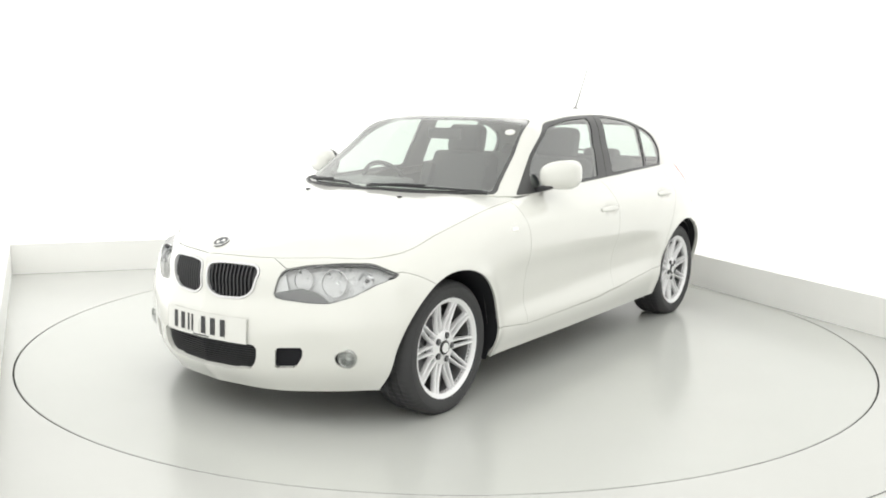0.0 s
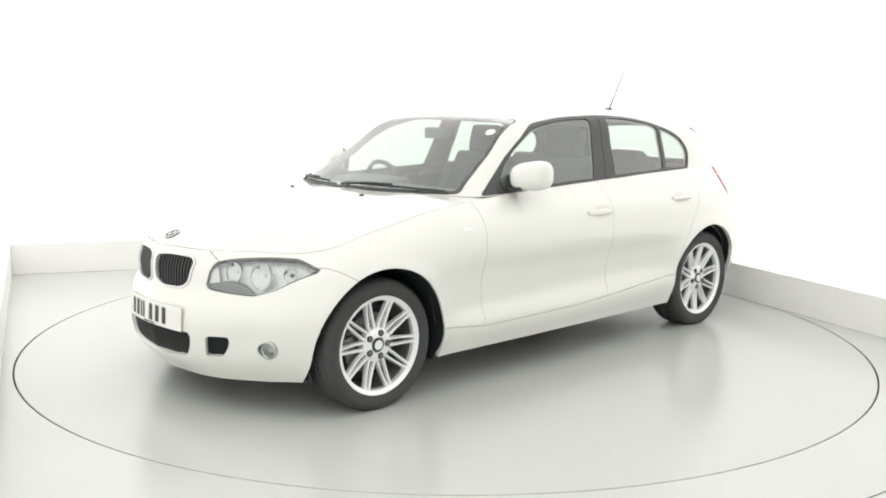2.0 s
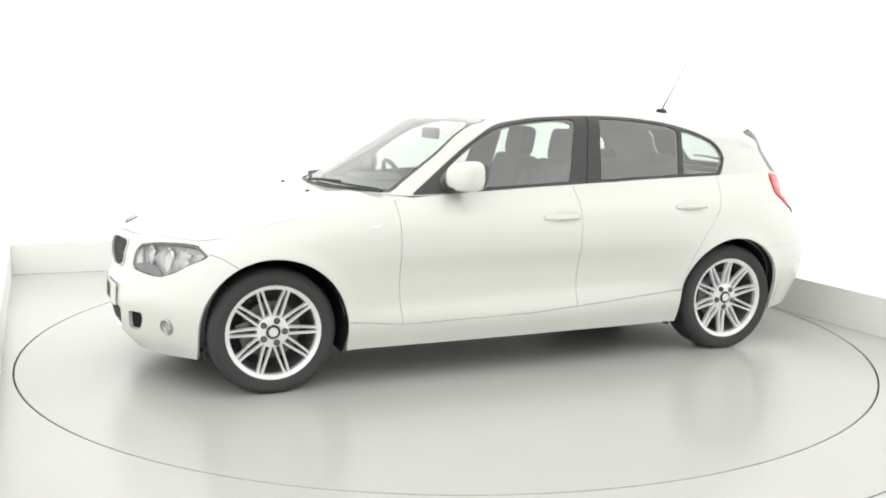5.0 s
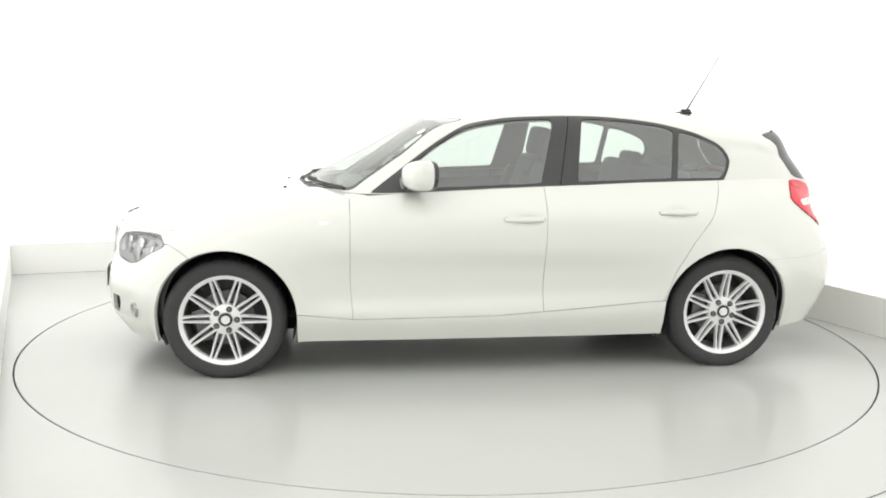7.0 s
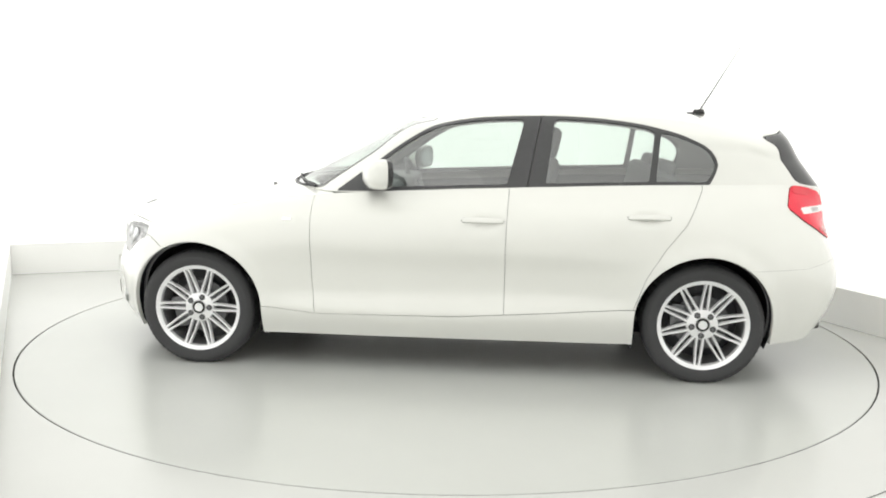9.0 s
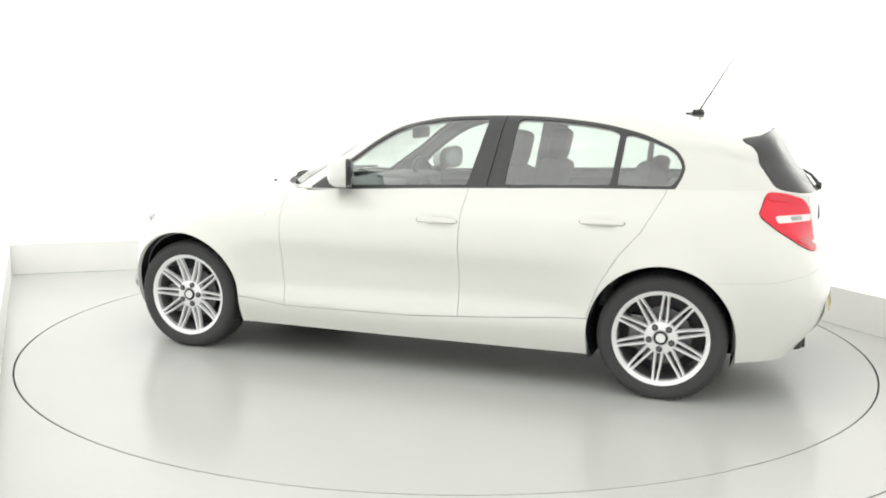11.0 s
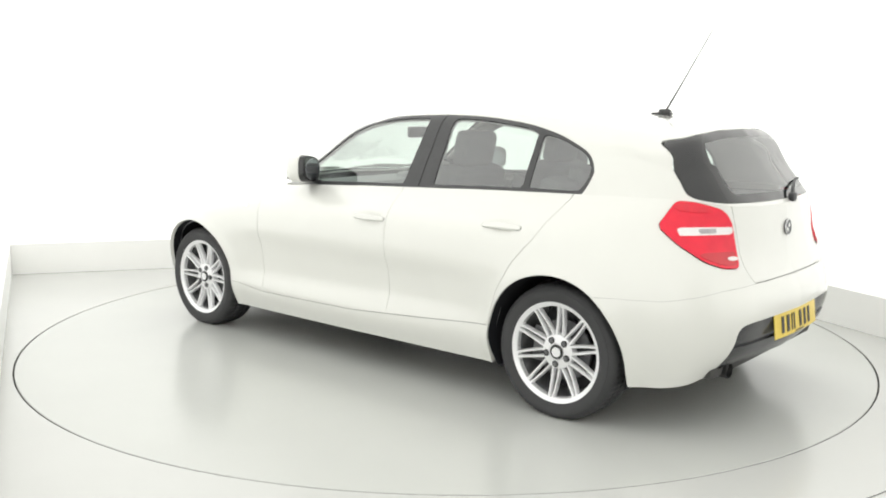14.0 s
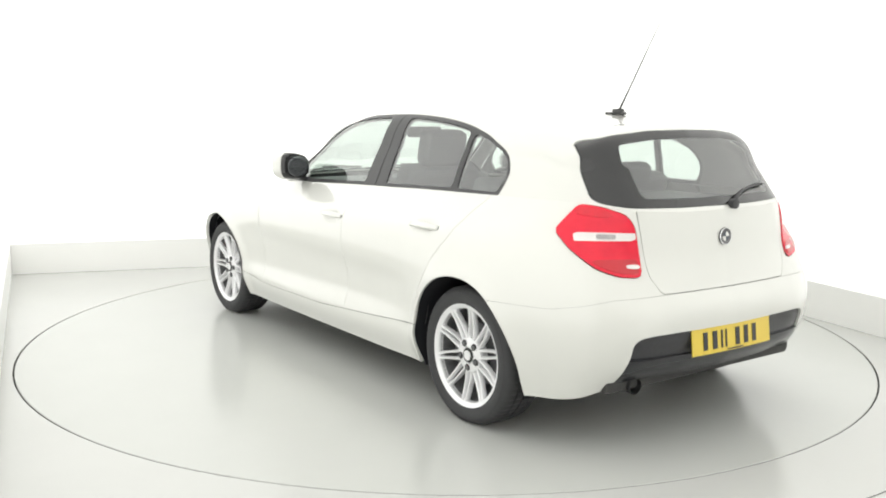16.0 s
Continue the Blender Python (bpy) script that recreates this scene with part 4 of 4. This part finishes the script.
    bm = box((.50, 1.22, .16), (-.80, 0, .47), bevel=.05, seg=3)
    box((.14, 1.22, .58), (-1.07, 0, .78), pose(0, 0, 0, 0, -14, 0), .05, 3, bm)
    part("rear_bench", bm, FABRIC, car, "dark grey rear bench")
    part("parcel_shelf", box((.62, 1.14, .03), (-1.52, 0, .955), bevel=.008), CABIN, car, "dark parcel shelf")

    # hood emblem, tail emblem, plates
    allp = both(per)
    hb = both(hs)
    p, n = nearest(hb, 1.945, 0)
    emblem(car, p, n, .037, "round dark roundel on the bonnet")
    p, n = nearest(allp, -2.2, -.0, .865)
    emblem(car, Vector((p.x - .002, 0, .865)), Vector((-1, 0, .05)), .037, "round dark roundel on the tailgate")
    plate(car, "front_plate", (2.082, .008, .428), Vector((1, 0, .04)), .52, .111, PLATEWHITE, "white front number plate with dark bars")
    plate(car, "rear_plate", (-2.146, -.0, .447), Vector((-1, 0, .12)), .52, .111, PLATEYELLOW, "yellow rear number plate with dark bars", .2)
    # antenna
    ant = new("antenna")
    ant.parent = car
    tagged(ant, "black roof antenna")
    zr = float(np.interp(-1.385, ROOF_X[::-1], ROOF_Z[::-1]))
    bm = box((.105, .05, .032), bevel=.014, seg=3)
    for v2 in bm.verts:
        if v2.co.z > 0:
            v2.co.y *= .5
            v2.co.x = v2.co.x * .6 - .015
    b = part("antenna_base", bm, GLOSSBLACK, ant)
    b.matrix_basis = Matrix.Translation((-1.375, 0, zr + .012))
    part("antenna_rod", tube([(-1.395, 0, zr + .02), (-1.46, 0, zr + .13), (-1.63, 0, zr + .415)], .0042, 8, taper=(1.25, .8, .35)), BLACK, ant)
    # wipers and washers
    front = tidy(cut(both(gh), lambda co: .3 - co[:, 0])[0])
    for y0, y1 in ((.02, .60), (-.55, -.03)):
        pts = []
        for t in np.linspace(0, 1, 12):
            p, n = nearest(front, None, y0 + (y1 - y0) * t, .972 + .02 * t * (1 - t) - .012 * t)
            pts.append(p + n * .010)
        wp = part("wiper", tube(pts, .0065, 8), BLACK, car, "black windscreen wiper")
        part("wiper_arm", tube([pts[0] + Vector((.03, 0, -.005)), pts[3] + Vector((.012, 0, .008)), pts[6] + Vector((0, 0, .01))], .007, 8), BLACK, wp)
    pts = [nearest(front, None, y, .957)[0] + Vector((.012, 0, .0)) for y in np.linspace(-.61, .61, 25)]
    part("cowl", tube(pts, .009, 8), BLACK, car, "black scuttle strip")
    for yy in (-.30, .30):
        p, n = nearest(hb, 1.04, yy)
        part("washer_jet", box((.02, .016, .008), p + n * .003, bevel=.003), BLACK, car, "black washer jet")
    rear = tidy(cut(both(gh), lambda co: co[:, 0] + 1.5)[0])
    pts = []
    for yy, zz, up in ((-.04, .992, .016), (-.07, 1.012, .024), (-.16, 1.035, .024), (-.28, 1.055, .016), (-.36, 1.062, .012)):
        p, n = nearest(rear, None, yy, zz)
        pts.append(p + n * up)
    rw = part("rear_wiper", tube(pts, .008, 8, taper=(1.3, 1.2, 1, .8, .6)), BLACK, car, "black rear wiper")
    part("wiper_hub", lathe([(.001, -.018), (.021, -.014), (.021, .014), (.001, .018)], 20, "x", at=pts[0]), BLACK, rw)
    # windscreen sticker, wing badge
    p, n = nearest(front, None, .50, 1.268)
    st2 = part("sticker", lathe([(.028, -.0015), (.028, .0), (.001, .0)], 28, "z"), PLATEWHITE, car, "round pale paper sticker inside the windscreen")
    st2.matrix_basis = Matrix.Translation(p + n * .003) @ facing(n)
    for s in (1, -1):
        p, n = nearest(per, .82, None, .80)
        p, n = Vector((p.x, p.y * s, p.z)), Vector((n.x, n.y * s, n.z))
        bd = part("wing_badge", box((.045, .016, .003), bevel=.0012), CHROME, car, "small chrome badge on the wing")
        bd.matrix_basis = Matrix.Translation(p + n * .001) @ facing(n)
    # exhaust and repeaters
    part("exhaust_pipe", lathe([(.034, .10), (.036, -.015), (.033, -.018), (.030, -.005), (.028, .08), (.001, .08)], 28, "x", at=(-2.0, .452, .272)), EXHAUST, car, "dark round exhaust pipe")
    return car


def proportion(ob):
    """Sets the body's final width and overhangs; fitted parts move with the panels and keep their size."""
    def place(v):
        over = max(abs(v.x) - 1.5, 0)
        return Vector((v.x - math.copysign(over * .05, v.x), v.y * 1.028, v.z))
    for kid in ob.children:
        if kid.name.startswith("wheel"):
            continue
        m = kid.matrix_basis
        if m == Matrix():
            if kid.data is not None:
                for v in kid.data.vertices:
                    v.co = place(v.co)
            proportion(kid)
        else:
            kid.matrix_basis = Matrix.Translation(place(m.translation) - m.translation) @ m


DARKMIRROR = mat("mirror_glass", (0.22, 0.23, 0.24), 0.05, metal=1.0)
LAMPGREY = mat("lamp_grey", (0.38, 0.36, 0.36), 0.2, coat=0.8, vary=0.3, scale=120)
FOGGLASS = mat("fog_silver", (0.42, 0.43, 0.42), 0.15, metal=0.8, vary=0.15, scale=60)
CHROME_SOFT = mat("lamp_silver", (0.76, 0.77, 0.77), 0.22, metal=0.65, vary=0.12, scale=25)
ALLOYWHITE = mat("pale_satin", (0.72, 0.72, 0.73), 0.3, metal=0.3)

room()
floor_joint()
table = turntable()
car = build_car()
proportion(car)


def motions():
    rows_car, rows_disc = [], []
    for t, a in TURN:
        m = pose(0, 0, 0, 0, 0, 180 + a)
        rows_disc.append((t, m))
        rows_car.append((t, m @ Matrix.Translation(CAR_OFFSET)))
    walk(car, rows_car)
    walk(table, rows_disc)


motions()
